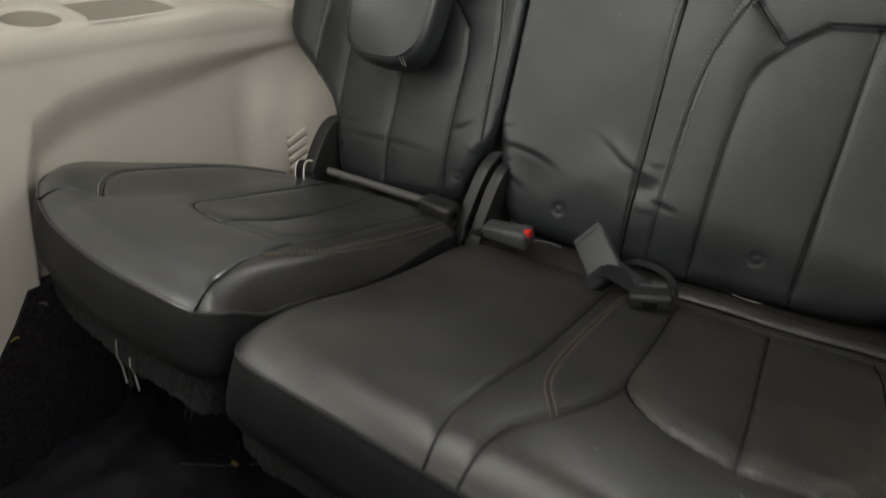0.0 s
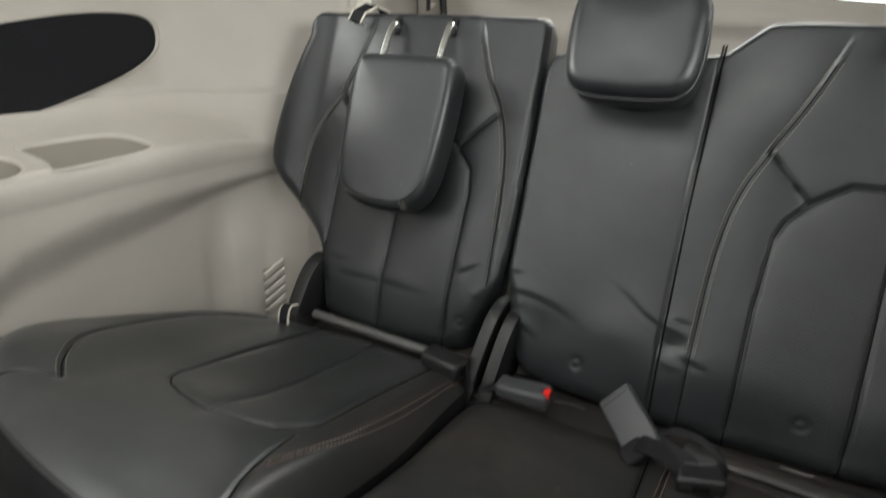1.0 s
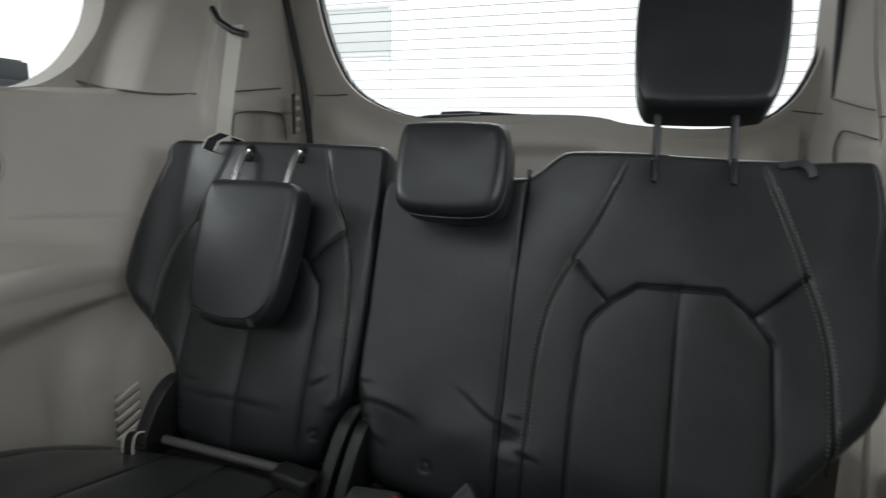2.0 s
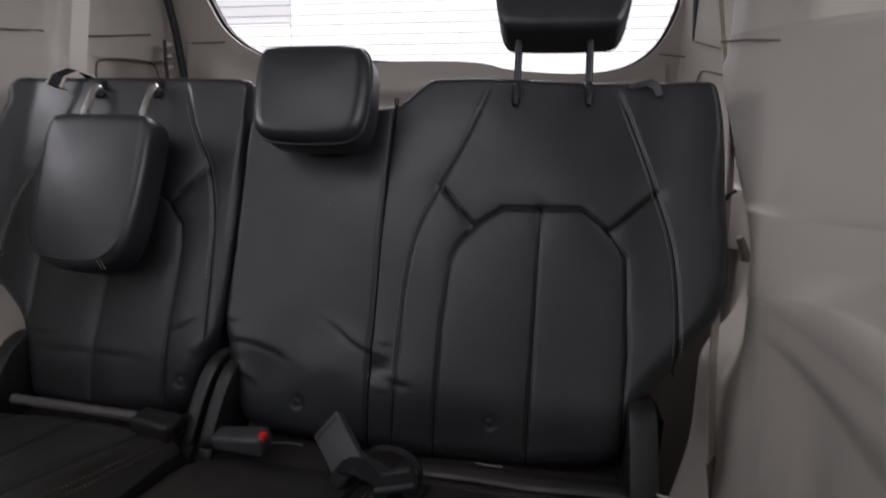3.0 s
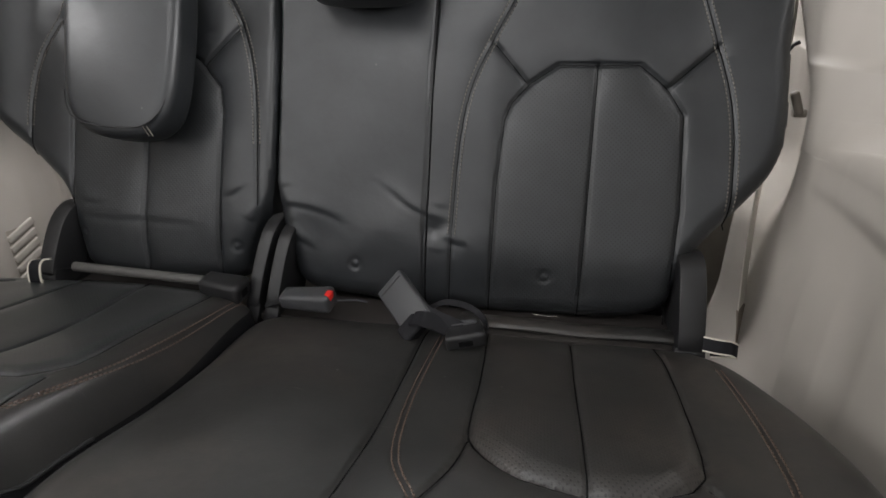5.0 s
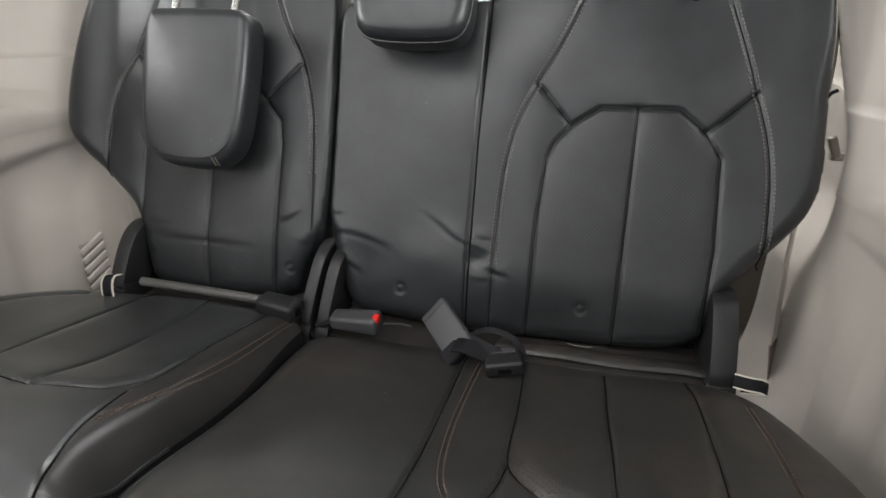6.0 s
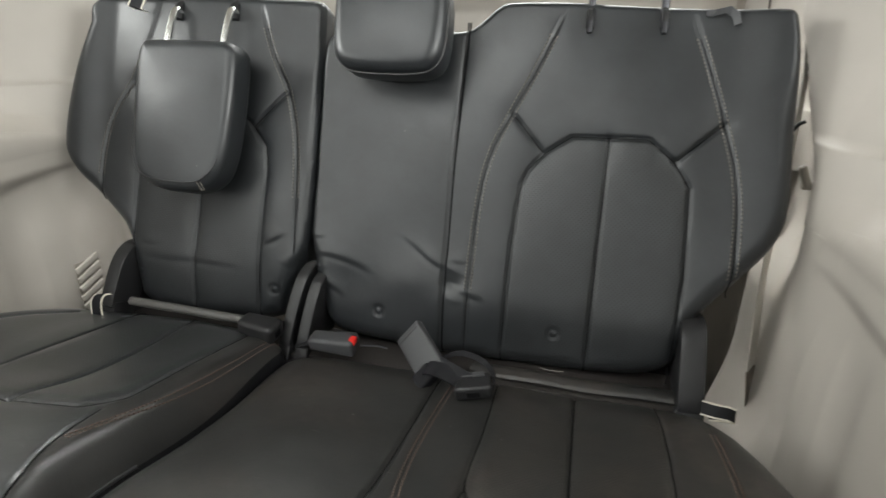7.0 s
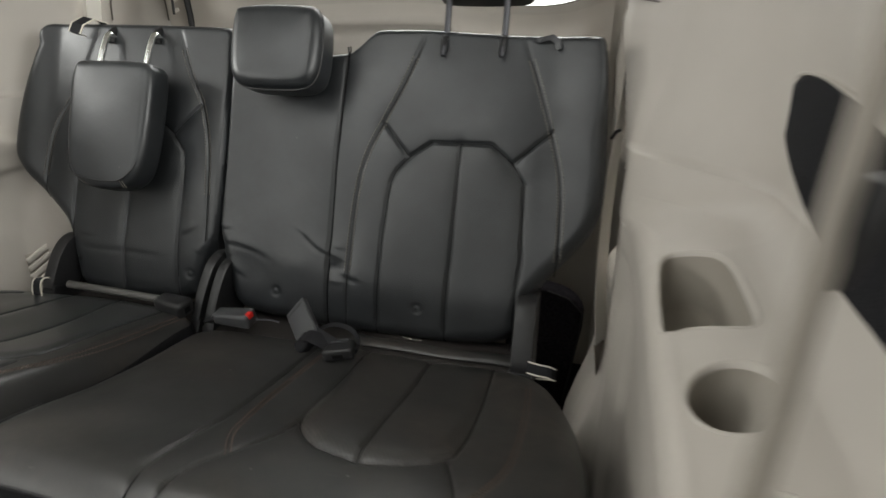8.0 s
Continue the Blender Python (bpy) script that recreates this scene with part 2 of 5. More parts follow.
def ribbon(points, across, thick=0.0016, bm=None, lo=-0.5, hi=0.5):
    """A flat strap along points; across gives its width vector at each point (or one for all)."""
    bm = bm or bmesh.new()
    pts = [Vector(p) for p in points]
    wide = [Vector(a) for a in across] if isinstance(across[0], (tuple, list, Vector)) else [Vector(across)] * len(pts)
    rings = []
    for i, p in enumerate(pts):
        d = (pts[min(i + 1, len(pts) - 1)] - pts[max(i - 1, 0)]).normalized()
        w = wide[i]
        n = d.cross(w).normalized() * thick / 2
        rings.append([bm.verts.new(q) for q in (p + lo * w - n, p + hi * w - n, p + hi * w + n, p + lo * w + n)])
    for a, b in zip(rings, rings[1:]):
        for k in range(4):
            bm.faces.new((a[k], a[(k + 1) % 4], b[(k + 1) % 4], b[k]))
    bm.faces.new(rings[0][::-1])
    bm.faces.new(rings[-1])
    return bm


def spline(points, steps=8):
    """A smooth line through points."""
    p = np.array(points, float)
    p = np.vstack([2 * p[0] - p[1], p, 2 * p[-1] - p[-2]])
    line = []
    for a, b, c, d in zip(p, p[1:], p[2:], p[3:]):
        for t in np.linspace(0, 1, steps, endpoint=False):
            line.append(0.5 * (2 * b + (c - a) * t + (2 * a - 5 * b + 4 * c - d) * t ** 2 + (3 * b - a - 3 * c + d) * t ** 3))
    return [Vector(q) for q in line] + [Vector(p[-2])]


def striped_strap(name, parent, points, across, thick=0.0016):
    """Black webbing with a pale edge along both sides."""
    part(name, ribbon(points, across, thick), WEB_BLACK, parent, "black woven webbing", smooth=False)
    for lo, hi in ((-0.5, -0.40), (0.40, 0.5)):
        part("edge_stripe", ribbon(points, across, thick * 1.5, None, lo, hi), WEB_WHITE, parent, "off-white woven edge", smooth=False)


def chaikin(points, times=2, closed=False):
    """Rounds the corners of a line."""
    p = np.array(points, float)
    for _ in range(times):
        q = np.roll(p, -1, 0) if closed else p[1:]
        a = p if closed else p[:-1]
        mid = np.empty((2 * len(a), 2))
        mid[0::2], mid[1::2] = 0.75 * a + 0.25 * q, 0.25 * a + 0.75 * q
        p = mid if closed else np.vstack([p[:1], mid[1:-1], p[-1:]])
    return p


def resample(line, pitch):
    line = np.asarray(line, float)
    seg = np.hypot(*np.diff(line, axis=0).T)
    s = np.concatenate([[0], np.cumsum(seg)])
    n = max(2, int(s[-1] / pitch) + 1)
    at = np.linspace(0, s[-1], n)
    return np.stack([np.interp(at, s, line[:, k]) for k in range(line.shape[1])], 1)


def nearest(pts, line, closed=False):
    """Distance from each point to a line, and the nearest place on it."""
    a = np.asarray(line, float)
    b = np.roll(a, -1, 0) if closed else a[1:]
    a = a if closed else a[:-1]
    best, place = np.full(len(pts), 1e9), np.zeros((len(pts), 2))
    for p, q in zip(a, b):
        d = q - p
        k = np.clip(((pts - p) @ d) / max(d @ d, 1e-12), 0, 1)
        c = p + k[:, None] * d
        dist = np.hypot(*(pts - c).T)
        m = dist < best
        best[m], place[m] = dist[m], c[m]
    return best, place


def inside(pts, poly):
    poly = np.asarray(poly, float)
    x, y = pts[:, 0], pts[:, 1]
    res = np.zeros(len(pts), bool)
    for (x0, y0), (x1, y1) in zip(poly, np.roll(poly, -1, 0)):
        hit = (y0 > y) != (y1 > y)
        with np.errstate(divide="ignore", invalid="ignore"):
            res ^= hit & (x < (x1 - x0) * (y - y0) / (y1 - y0) + x0)
    return res


def smooth_step(a, b, x):
    k = np.clip((np.asarray(x, float) - a) / (b - a), 0, 1)
    return k * k * (3 - 2 * k)


def upholstery(seat, place, outline, round_edge, step, seams, extra, panels, rest, walls, wall_name, wall_mat, wall_label):
    """A padded, sewn surface over an outline, with its panels as parts, and the walls down from its edge.
    seams: (line, depth, width, puff). panels: (name, polygon, material, label). walls: (depth, inset) rings."""
    out = chaikin(outline, 3, True)

    def height(p):
        p = np.atleast_2d(p)
        d, _ = nearest(p, out, True)
        if isinstance(round_edge, tuple):    # (width, drop, drop along the inner side) of a soft roll that ends at the piping
            wide, drop, inner = round_edge
            drop = drop + inner * smooth_step(-0.095, -0.050, p[:, 0]) * smooth_step(0.505, 0.43, -p[:, 1])
            h = -drop * (0.45 + 0.55 * smooth_step(0.08, 0.25, -p[:, 1])) * np.clip(1 - d / wide, 0, 1) ** 2.5
        else:
            r = round_edge(p)
            k = np.clip(d / r, 0, 1)
            h = r * (np.sqrt(np.clip(1 - (1 - k) ** 2, 0, 1)) - 1)
        for line, depth, width, puff in seams:
            s, _ = nearest(p, line)
            h += (-depth * np.clip(1 - s / width, 0, 1) ** 1.5 - puff * np.exp(-s / 0.012)) * smooth_step(0.004, 0.034, d)
        return h + extra(p)

    lo, hi = out.min(0) - step, out.max(0) + step
    us, vs = np.arange(lo[0], hi[0] + step, step), np.arange(lo[1], hi[1] + step, step)
    gu, gv = np.meshgrid(us, vs)
    pts = np.stack([gu.ravel(), gv.ravel()], 1)
    nu, nv = len(us), len(vs)
    ins = inside(pts, out).reshape(nv, nu)
    idx = np.arange(nu * nv).reshape(nv, nu)
    cell = ins[:-1, :-1] & ins[:-1, 1:] & ins[1:, :-1] & ins[1:, 1:]
    quads = np.stack([idx[:-1, :-1][cell], idx[:-1, 1:][cell], idx[1:, 1:][cell], idx[1:, :-1][cell]], 1)
    # the rim of the grid, moved out onto the outline
    count = {}
    for f in quads.tolist():
        for a, b in zip(f, f[1:] + f[:1]):
            count[(a, b)] = True
    rim = {a: b for a, b in count if (b, a) not in count}
    rim_idx = np.array(list(rim))
    _, snapped = nearest(pts[rim_idx], out, True)
    pts[rim_idx] = snapped
    # the grid's points beside a seam, moved onto it
    fixed = np.zeros(len(pts), bool)
    fixed[rim_idx] = True
    on_seam = np.zeros(len(pts), bool)
    for line, depth, width, puff in seams:
        s, on = nearest(pts, line)
        m = (s < 0.5 * step) & ~fixed
        pts[m], fixed[m], on_seam[m] = on[m], True, True
    h = height(pts)
    verts = np.column_stack([pts, h])
    start = int(rim_idx[0])
    loop, at = [start], rim[start]
    while at != start:
        loop.append(at)
        at = rim[at]
    # cut the squares that a seam crosses from corner to corner
    polys = []
    for f in quads.tolist():
        a, b, c, d = f
        if on_seam[a] and on_seam[c] and not (on_seam[b] and on_seam[d]):
            polys += [(a, b, c), (a, c, d)]
        elif on_seam[b] and on_seam[d] and not (on_seam[a] and on_seam[c]):
            polys += [(a, b, d), (b, c, d)]
        else:
            polys.append(tuple(f))
    centre = np.array([pts[list(f)].mean(0) for f in polys])
    owner = np.zeros(len(polys), int)
    for k, (pname, poly, mat, label) in enumerate(panels):
        m = inside(centre, poly) & (owner == 0)
        owner[m] = k + 1
    # a panel's faces keep the whole sheet's normals
    normals = np.zeros_like(verts)
    q = verts[quads]
    fn = np.cross(q[:, 2] - q[:, 0], q[:, 3] - q[:, 1])
    for k in range(4):
        np.add.at(normals, quads[:, k], fn)
    normals /= np.linalg.norm(normals, axis=1, keepdims=True) + 1e-12
    # walls
    ring = verts[loop]
    mid = pts.mean(0)
    rows = [ring]
    for depth, inset in walls:
        r = ring.copy()
        r[:, 2] -= depth
        tang = np.roll(ring[:, :2], -3, 0) - np.roll(ring[:, :2], 3, 0)
        nrm = np.stack([-tang[:, 1], tang[:, 0]], 1)
        nrm /= np.linalg.norm(nrm, axis=1, keepdims=True) + 1e-9
        r[:, :2] += nrm * inset
        rows.append(r)
    n = len(loop)
    wv = np.vstack(rows)
    wf = []
    for j in range(len(rows) - 1):
        for i in range(n):
            k = (i + 1) % n
            wf.append((j * n + i, (j + 1) * n + i, (j + 1) * n + k, j * n + k))
    wf.append(tuple((len(rows) - 1) * n + i for i in range(n))[::-1])
    ob = new(wall_name, mesh_of(wall_name, wv.tolist(), wf, wall_mat))
    core = tagged(attach(ob, seat, place), wall_label)
    for k in range(len(panels) + 1):
        sel = [f for f, o in zip(polys, owner) if o == k]
        if not sel:
            continue
        pname, mat, label = (rest if k == 0 else (panels[k - 1][0], panels[k - 1][2], panels[k - 1][3]))
        used = sorted({v for f in sel for v in f})
        new_at = {v: n for n, v in enumerate(used)}
        me = mesh_of(pname, verts[used].tolist(), [tuple(new_at[v] for v in f) for f in sel], mat)
        me.normals_split_custom_set_from_vertices(normals[used].tolist())
        ob = new(pname, me)
        ob.parent = core
        tagged(ob, label)
    return height, core


def stitching(parent, line, height, offsets, mat, pitch=0.0056, long=0.0040, thick=0.0015, label="raised double row of thread"):
    """Rows of single stitches lying along a seam."""
    verts, faces = [], []
    for off in offsets:
        c = resample(line, pitch)
        t = np.gradient(c, axis=0)
        t /= np.linalg.norm(t, axis=1, keepdims=True)
        nrm = np.stack([-t[:, 1], t[:, 0]], 1)
        c = c + nrm * off
        h = height(c)
        for p, d, s, z in zip(c, t, nrm, h):
            k = len(verts)
            for a in (-0.5, 0.5):
                for b, e in ((-0.5, -0.4), (0.5, -0.4), (0.5, 0.5), (-0.5, 0.5)):
                    q = p + d * long * a * (0.8 if e > 0 else 1) + s * thick * b
                    verts.append((q[0], q[1], z + thick * e + 0.0004))
            faces += [(k, k + 1, k + 2, k + 3), (k + 4, k + 7, k + 6, k + 5), (k, k + 4, k + 5, k + 1), (k + 1, k + 5, k + 6, k + 2), (k + 2, k + 6, k + 7, k + 3), (k + 3, k + 7, k + 4, k)]
    part_mesh("stitching", verts, faces, mat, parent, label, "stuff")


def edge_piping(parent, outline, height, radius=0.0020):
    """Piping along the front edge of a cushion, round both of its front corners."""
    ring = chaikin(outline, 3, True)
    first = int(np.argmax(ring[:, 1]))
    c = resample(np.roll(ring, -first, 0), 0.008)
    c = c[c[:, 1] < -0.36]
    h = height(c)
    part("edge_piping", tube([(p[0], p[1], z + 0.0008) for p, z in zip(c, h)], radius, 6), PIPING, parent, "black leather piping along the front edge")


def piping(parent, line, height, radius=0.0016):
    c = resample(line, 0.01)
    h = height(c)
    part("piping", tube([(p[0], p[1], z + radius * 0.6) for p, z in zip(c, h)], radius, 8), PIPING, parent, "thin black leather piping")


def seam(parent, line, height, radius=0.0011):
    """The black thread and shadow gap where two panels are sewn together."""
    c = resample(line, 0.006)
    h = height(c)
    part("seam", tube([(p[0], p[1], z + 0.0004) for p, z in zip(c, h)], radius, 6), SEAM, parent, "black sewn seam")


# ---- the shell of the vehicle ----
XC = 0.085


def slab(name, pts, y0, y1, mat, label, axis="y", holes=()):
    """A flat plate with an outline and holes, between two depths along an axis."""
    bm = bmesh.new()
    def put(p, d):
        return {"y": (p[0], d, p[1]), "x": (d, p[0], p[1]), "z": (p[0], p[1], d)}[axis]
    edges = []
    for ring in (pts, *holes):
        vs = [bm.verts.new(put(p, y0)) for p in ring]
        edges += [bm.edges.new((a, b)) for a, b in zip(vs, vs[1:] + vs[:1])]
    bmesh.ops.triangle_fill(bm, use_beauty=True, edges=edges)
    faces = list(bm.faces)
    ext = bmesh.ops.extrude_face_region(bm, geom=faces)
    off = Vector(put((0, 0), y1)) - Vector(put((0, 0), y0))
    bmesh.ops.translate(bm, vec=off, verts=[g for g in ext["geom"] if isinstance(g, bmesh.types.BMVert)])
    return tagged(part(name, bm, mat, None, "", smooth=False), label, "", "", "structure")


slab("floor", [(-0.95, -1.8), (1.12, -1.8), (1.12, 0.95), (-0.95, 0.95)], -0.04, 0.0, CARPET, "black carpeted vehicle floor", "z")
# unseen roof; its glazed opening is added to light the seats from above
slab("ceiling", [(-0.765, -1.8), (0.935, -1.8), (0.935, 0.70), (-0.765, 0.70)], 1.46, 1.5, HEADLINER, "unseen pale cloth headliner with an opening added for light", "z", [[(-0.50, -1.10), (0.34, -1.10), (0.34, -0.42), (-0.50, -0.42)]])
added_roof_pane = slab("window_added", [(-0.52, -1.12), (0.36, -1.12), (0.36, -0.40), (-0.52, -0.40)], 1.502, 1.508, GLASS, "unseen clear pane over the added roof opening", "z")
added_roof_pane.visible_shadow = False
# unseen dark walls, added to keep front light off the cushion faces
slab("wall_front", [(-0.95, 0.0), (1.12, 0.0), (1.12, 1.5), (-0.95, 1.5)], -1.84, -1.80, CARPET, "unseen dark closing wall round the windscreen, added to limit front light", "y", [[(-0.62, 0.98), (0.79, 0.98), (0.68, 1.38), (-0.51, 1.38)]])
slab("wall_low_block", [(-0.62, 0.0), (0.79, 0.0), (0.79, 0.76), (-0.62, 0.76)], -1.12, -1.04, CARPET, "unseen dark low wall, added to block low front light", "y")
# unseen sides by the second row: roof rails and two door panels, added to block light
slab("trim_rail_west", [(-0.95, 1.30), (-0.86, 1.255), (-0.80, 1.29), (-0.765, 1.32), (-0.765, 1.50), (-0.95, 1.50)], -1.80, 0.69, HEADLINER, "unseen pale roof rail, shaped to cut off the hall lamp", "y")
slab("trim_rail_east", [(0.935, 1.34), (1.12, 1.30), (1.12, 1.50), (0.935, 1.50)], -1.80, -0.86, HEADLINER, "unseen pale roof rail, added to limit side light", "y")
slab("door_block_west", [(-1.80, 0.0), (-0.862, 0.0), (-0.862, 0.93), (-1.80, 0.93)], -0.95, -0.90, TRIM, "unseen beige door panel, added to block low side light", "x")
slab("door_block_east", [(-1.80, 0.0), (-0.862, 0.0), (-0.862, 0.93), (-1.80, 0.93)], 1.07, 1.12, TRIM, "unseen beige door panel, added to block low side light", "x")

LEDGE = 0.62      # half width at the inner face of the armrest ledge


PLAN_Y = [-0.16, -0.10, -0.05, 0.0, 0.05, 0.10, 0.14, 0.18, 0.22, 0.25, 0.28, 0.31, 0.36, 0.45, 0.55, 0.63, 0.68]
PLAN_HIGH = [0.155, 0.152, 0.138, 0.112, 0.082, 0.052, 0.030, 0.008, -0.018, -0.028, -0.012, 0.030, 0.060, 0.075, 0.055, 0.0, -0.035]
PLAN_MID = [0.008, 0.008, 0.006, 0.002, -0.006, -0.008, 0.008, 0.036, 0.045, 0.050, 0.055, 0.058, 0.062, 0.075, 0.055, 0.0, -0.035]
PLAN_LOW = [0.050, 0.045, 0.008, -0.006, -0.008, -0.006, 0.008, 0.036, 0.045, 0.050, 0.055, 0.058, 0.062, 0.075, 0.055, 0.0, -0.035]
PLAN_LOW_EAST = [0.050, 0.045, 0.008, -0.006, -0.008, -0.006, -0.004, -0.006, -0.012, -0.016, -0.016, 0.0, 0.050, 0.075, 0.055, 0.0, -0.035]


TOP_SLOPE = 0.32   # the ledge leans towards the seats


def top_of_recess(y):
    return np.interp(y, [-0.56, -0.52, -0.49, -0.458, -0.406, -0.297, 0.04, 0.3], [0.10, 0.32, 0.49, 0.574, 0.601, 0.618, 0.628, 0.66])


def recess_bevel(y):
    """Width of the sloping face between the armrest and the sunk lower panel."""
    return np.interp(y, [-0.43, -0.25, 0.04], [0.066, 0.055, 0.010])


def soft_min(a, b, r=0.03):
    k = np.clip(0.5 + 0.5 * (b - a) / r, 0, 1)
    return b + (a - b) * k - r * k * (1 - k) * 0.5


def side_trim(name, side, lift, shift, label):
    """The moulded side panel: wheel-arch recess, armrest ledge with tray and cup wells, upper wall, pillar."""
    ys = np.concatenate([np.arange(-0.86, -0.66, 0.02), np.arange(-0.66, 0.02, 0.0026), np.arange(0.02, 0.26, 0.006), np.arange(0.26, 0.70, 0.015)])
    prof = [("low", z) for z in np.linspace(0.0, 0.30, 6)[:-1]] + [("low", z) for z in np.linspace(0.30, 0.655, 64)]
    prof += [("lip", k) for k in np.linspace(0, 1, 27)[1:-1]]
    prof += [("top", q) for q in np.linspace(0.028, 0.112, 42)]
    prof += [("rise", k) for k in np.linspace(0, 1, 12)[1:]]
    prof += [("wall", z) for z in np.linspace(0.768, 0.992, 17)]
    prof += [("sill", k) for k in np.linspace(0, 1, 5)[1:]]
    n = len(prof)
    verts = []
    for y in ys:
        yl = y - shift
        kt, kl = smooth_step(-0.08 if side < 0 else -0.14, 0.10, yl), smooth_step(-0.12, -0.02, yl)
        high, mid, low = (np.interp(yl, PLAN_Y, p) for p in (PLAN_HIGH, PLAN_MID, PLAN_LOW_EAST if side > 0 else PLAN_LOW))
        fall = ledge_fall(yl, side)
        top = []
        for kind, v in prof:
            if kind == "low":
                q, z = 0.008 + (0.014 if side > 0 else 0.024) * smooth_step(-0.15, 1.15, (top_of_recess(yl) - v) / recess_bevel(yl)), v
                zp = v
                z += fall * smooth_step(0.5, 0.655, v)
            elif kind == "lip":
                a = v * math.pi / 2
                q, z = 0.008 + 0.02 * (1 - math.cos(a)) - 0.008 * math.sin(math.pi * v) * 0.6, 0.655 + 0.048 * math.sin(a)
                zp = 0.655 + 0.02 * v
            elif kind == "top":
                q, z = v, 0.703 + TOP_SLOPE * (v - 0.028)
                zp = 0.675 + 0.04 * (v - 0.028) / 0.1
            elif kind == "rise":
                a = v * math.pi / 2
                q, z = 0.112 + 0.041 * math.sin(a), 0.703 + TOP_SLOPE * 0.084 + (0.065 - TOP_SLOPE * 0.084) * (1 - math.cos(a) + 0.35 * (math.sin(a) - (1 - math.cos(a))))
                zp = 0.715 + 0.053 * v
            elif kind == "wall":
                q, z, zp = 0.153 + 0.012 * (v - 0.76) / 0.25, v, v
            else:
                q, z, zp = 0.165 + 0.03 * v, 0.992 + 0.004 * v, 0.992 + 0.012 * v
            k = kl + (kt - kl) * smooth_step(0.48, 0.60, v) if kind == "low" else kt
            s = float(smooth_step(0.66, 0.97, zp))
            low_plan = low + (mid - low) * smooth_step(0.50, 0.63, zp) + (high - mid) * s
            if 0 < s < 1:
                low_plan = soft_min(low_plan, np.interp(yl + 0.15 * (1 - s), PLAN_Y, PLAN_HIGH) + 0.022 * (1 - s))
            if kind == "low" and side > 0:
                low_plan = low_plan - 0.060 * smooth_step(0.40, 0.12, v) * smooth_step(-0.02, 0.06, yl) * (1 - smooth_step(0.24, 0.34, yl))
            if kind in ("lip", "top"):
                z += fall
            elif kind == "rise":
                z += fall * (1 - v)
            if kind == "sill":
                low_plan = low_plan + 0.02 * v * (1 - smooth_step(0.08, 0.14, yl))
            q2, z2 = q * (1 - k) + low_plan * k, z * (1 - k) + zp * k
            top.append([q2, z2, kind])
        for q, z, kind in top:
            verts.append((XC + side * (LEDGE + q), y, z + lift))
    cells = [(i, j) for i in range(len(ys) - 1) for j in range(n - 1)]
    where = np.array([(side * (verts[i * n + j][0] - XC) - LEDGE + 0.001, verts[i * n + j][1] - shift + 0.0013) for i, j in cells])
    open_top = np.array([prof[j][0] == "top" or (prof[j][0] == "lip" and prof[j][1] > 0.4) for i, j in cells])
    sunk = np.zeros(len(cells), bool)
    wells = [(kind, line + np.array(((-0.012, 0.030) if kind == "cup_well" else (-0.004, 0.0)) if side < 0 else (0.0, 0.0)), depth) for kind, line, depth in WELLS]
    for kind, line, depth in wells:
        sunk |= inside(where, line) & open_top
    faces = []
    for (i, j), gone in zip(cells, sunk):
        if not gone:
            f = (i * n + j, (i + 1) * n + j, (i + 1) * n + j + 1, i * n + j + 1)
            faces.append(f if side < 0 else f[::-1])
    ob = tagged(new(name, mesh_of(name, verts, faces, TRIM)), label, "", "", "structure")
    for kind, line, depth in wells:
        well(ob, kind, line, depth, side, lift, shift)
    return ob


def ledge_fall(y, side):
    return (0.10 if side > 0 else 0.03) * min(y + 0.2, 0.0)


# darker beige: the shade inside hollows and vent gaps is put into the colour
SHADED_TRIM = material("shaded_beige_trim", (0.25, 0.226, 0.195), 0.75, 0, 0.25)
relief(SHADED_TRIM, (("noise", 300.0, 0.3, 0.0006),))


def well(wall, kind, line, depth, side, lift, shift):
    """A moulded hollow in the ledge: raised rim, rounded lip, tapering wall and floor."""
    mid = line.mean(0)
    tang = np.roll(line, -1, 0) - np.roll(line, 1, 0)
    out = np.stack([tang[:, 1], -tang[:, 0]], 1)
    out /= np.linalg.norm(out, axis=1, keepdims=True)
    if ((line - mid) * out).sum() < 0:
        out = -out
    rings = [(0.0045, -0.0012), (0.0030, 0.0010), (0.0012, 0.0012), (-0.0012, -0.0008), (-0.0022, -0.005), (-0.0045, -depth + 0.006), (-0.007, -depth + 0.001), (-0.012, -depth)]
    rings = [(line + out * grow, drop) for grow, drop in rings] + [(mid + (line - mid) * 0.4, -depth)]
    verts, n = [], len(line)
    for ring, drop in rings:
        for q, y in ring:
            verts.append((XC + side * (LEDGE + q), y + shift, 0.703 + TOP_SLOPE * (q - 0.028) + ledge_fall(y, side) + drop + lift))
    faces = [(j * n + i, j * n + (i + 1) % n, (j + 1) * n + (i + 1) % n, (j + 1) * n + i) for j in range(len(rings) - 1) for i in range(n)]
    faces.append(tuple((len(rings) - 1) * n + i for i in range(n)))
    rim = [f for f in faces if max(f) < 5 * n]
    part_mesh("well_rim", verts[:5 * n], rim, TRIM, wall, "raised beige rim of a hollow")
    part_mesh(kind, verts[4 * n:], [tuple(k - 4 * n for k in f) for f in faces if min(f) >= 4 * n], SHADED_TRIM, wall, "beige hollow, its inner shade put into the colour")


WELLS = [("tray_well", chaikin([(0.026, -0.176), (0.066, -0.186), (0.092, -0.215), (0.096, -0.295), (0.096, -0.352), (0.066, -0.342), (0.040, -0.336), (0.020, -0.344), (0.018, -0.33), (0.019, -0.26)], 3, True), 0.070)]
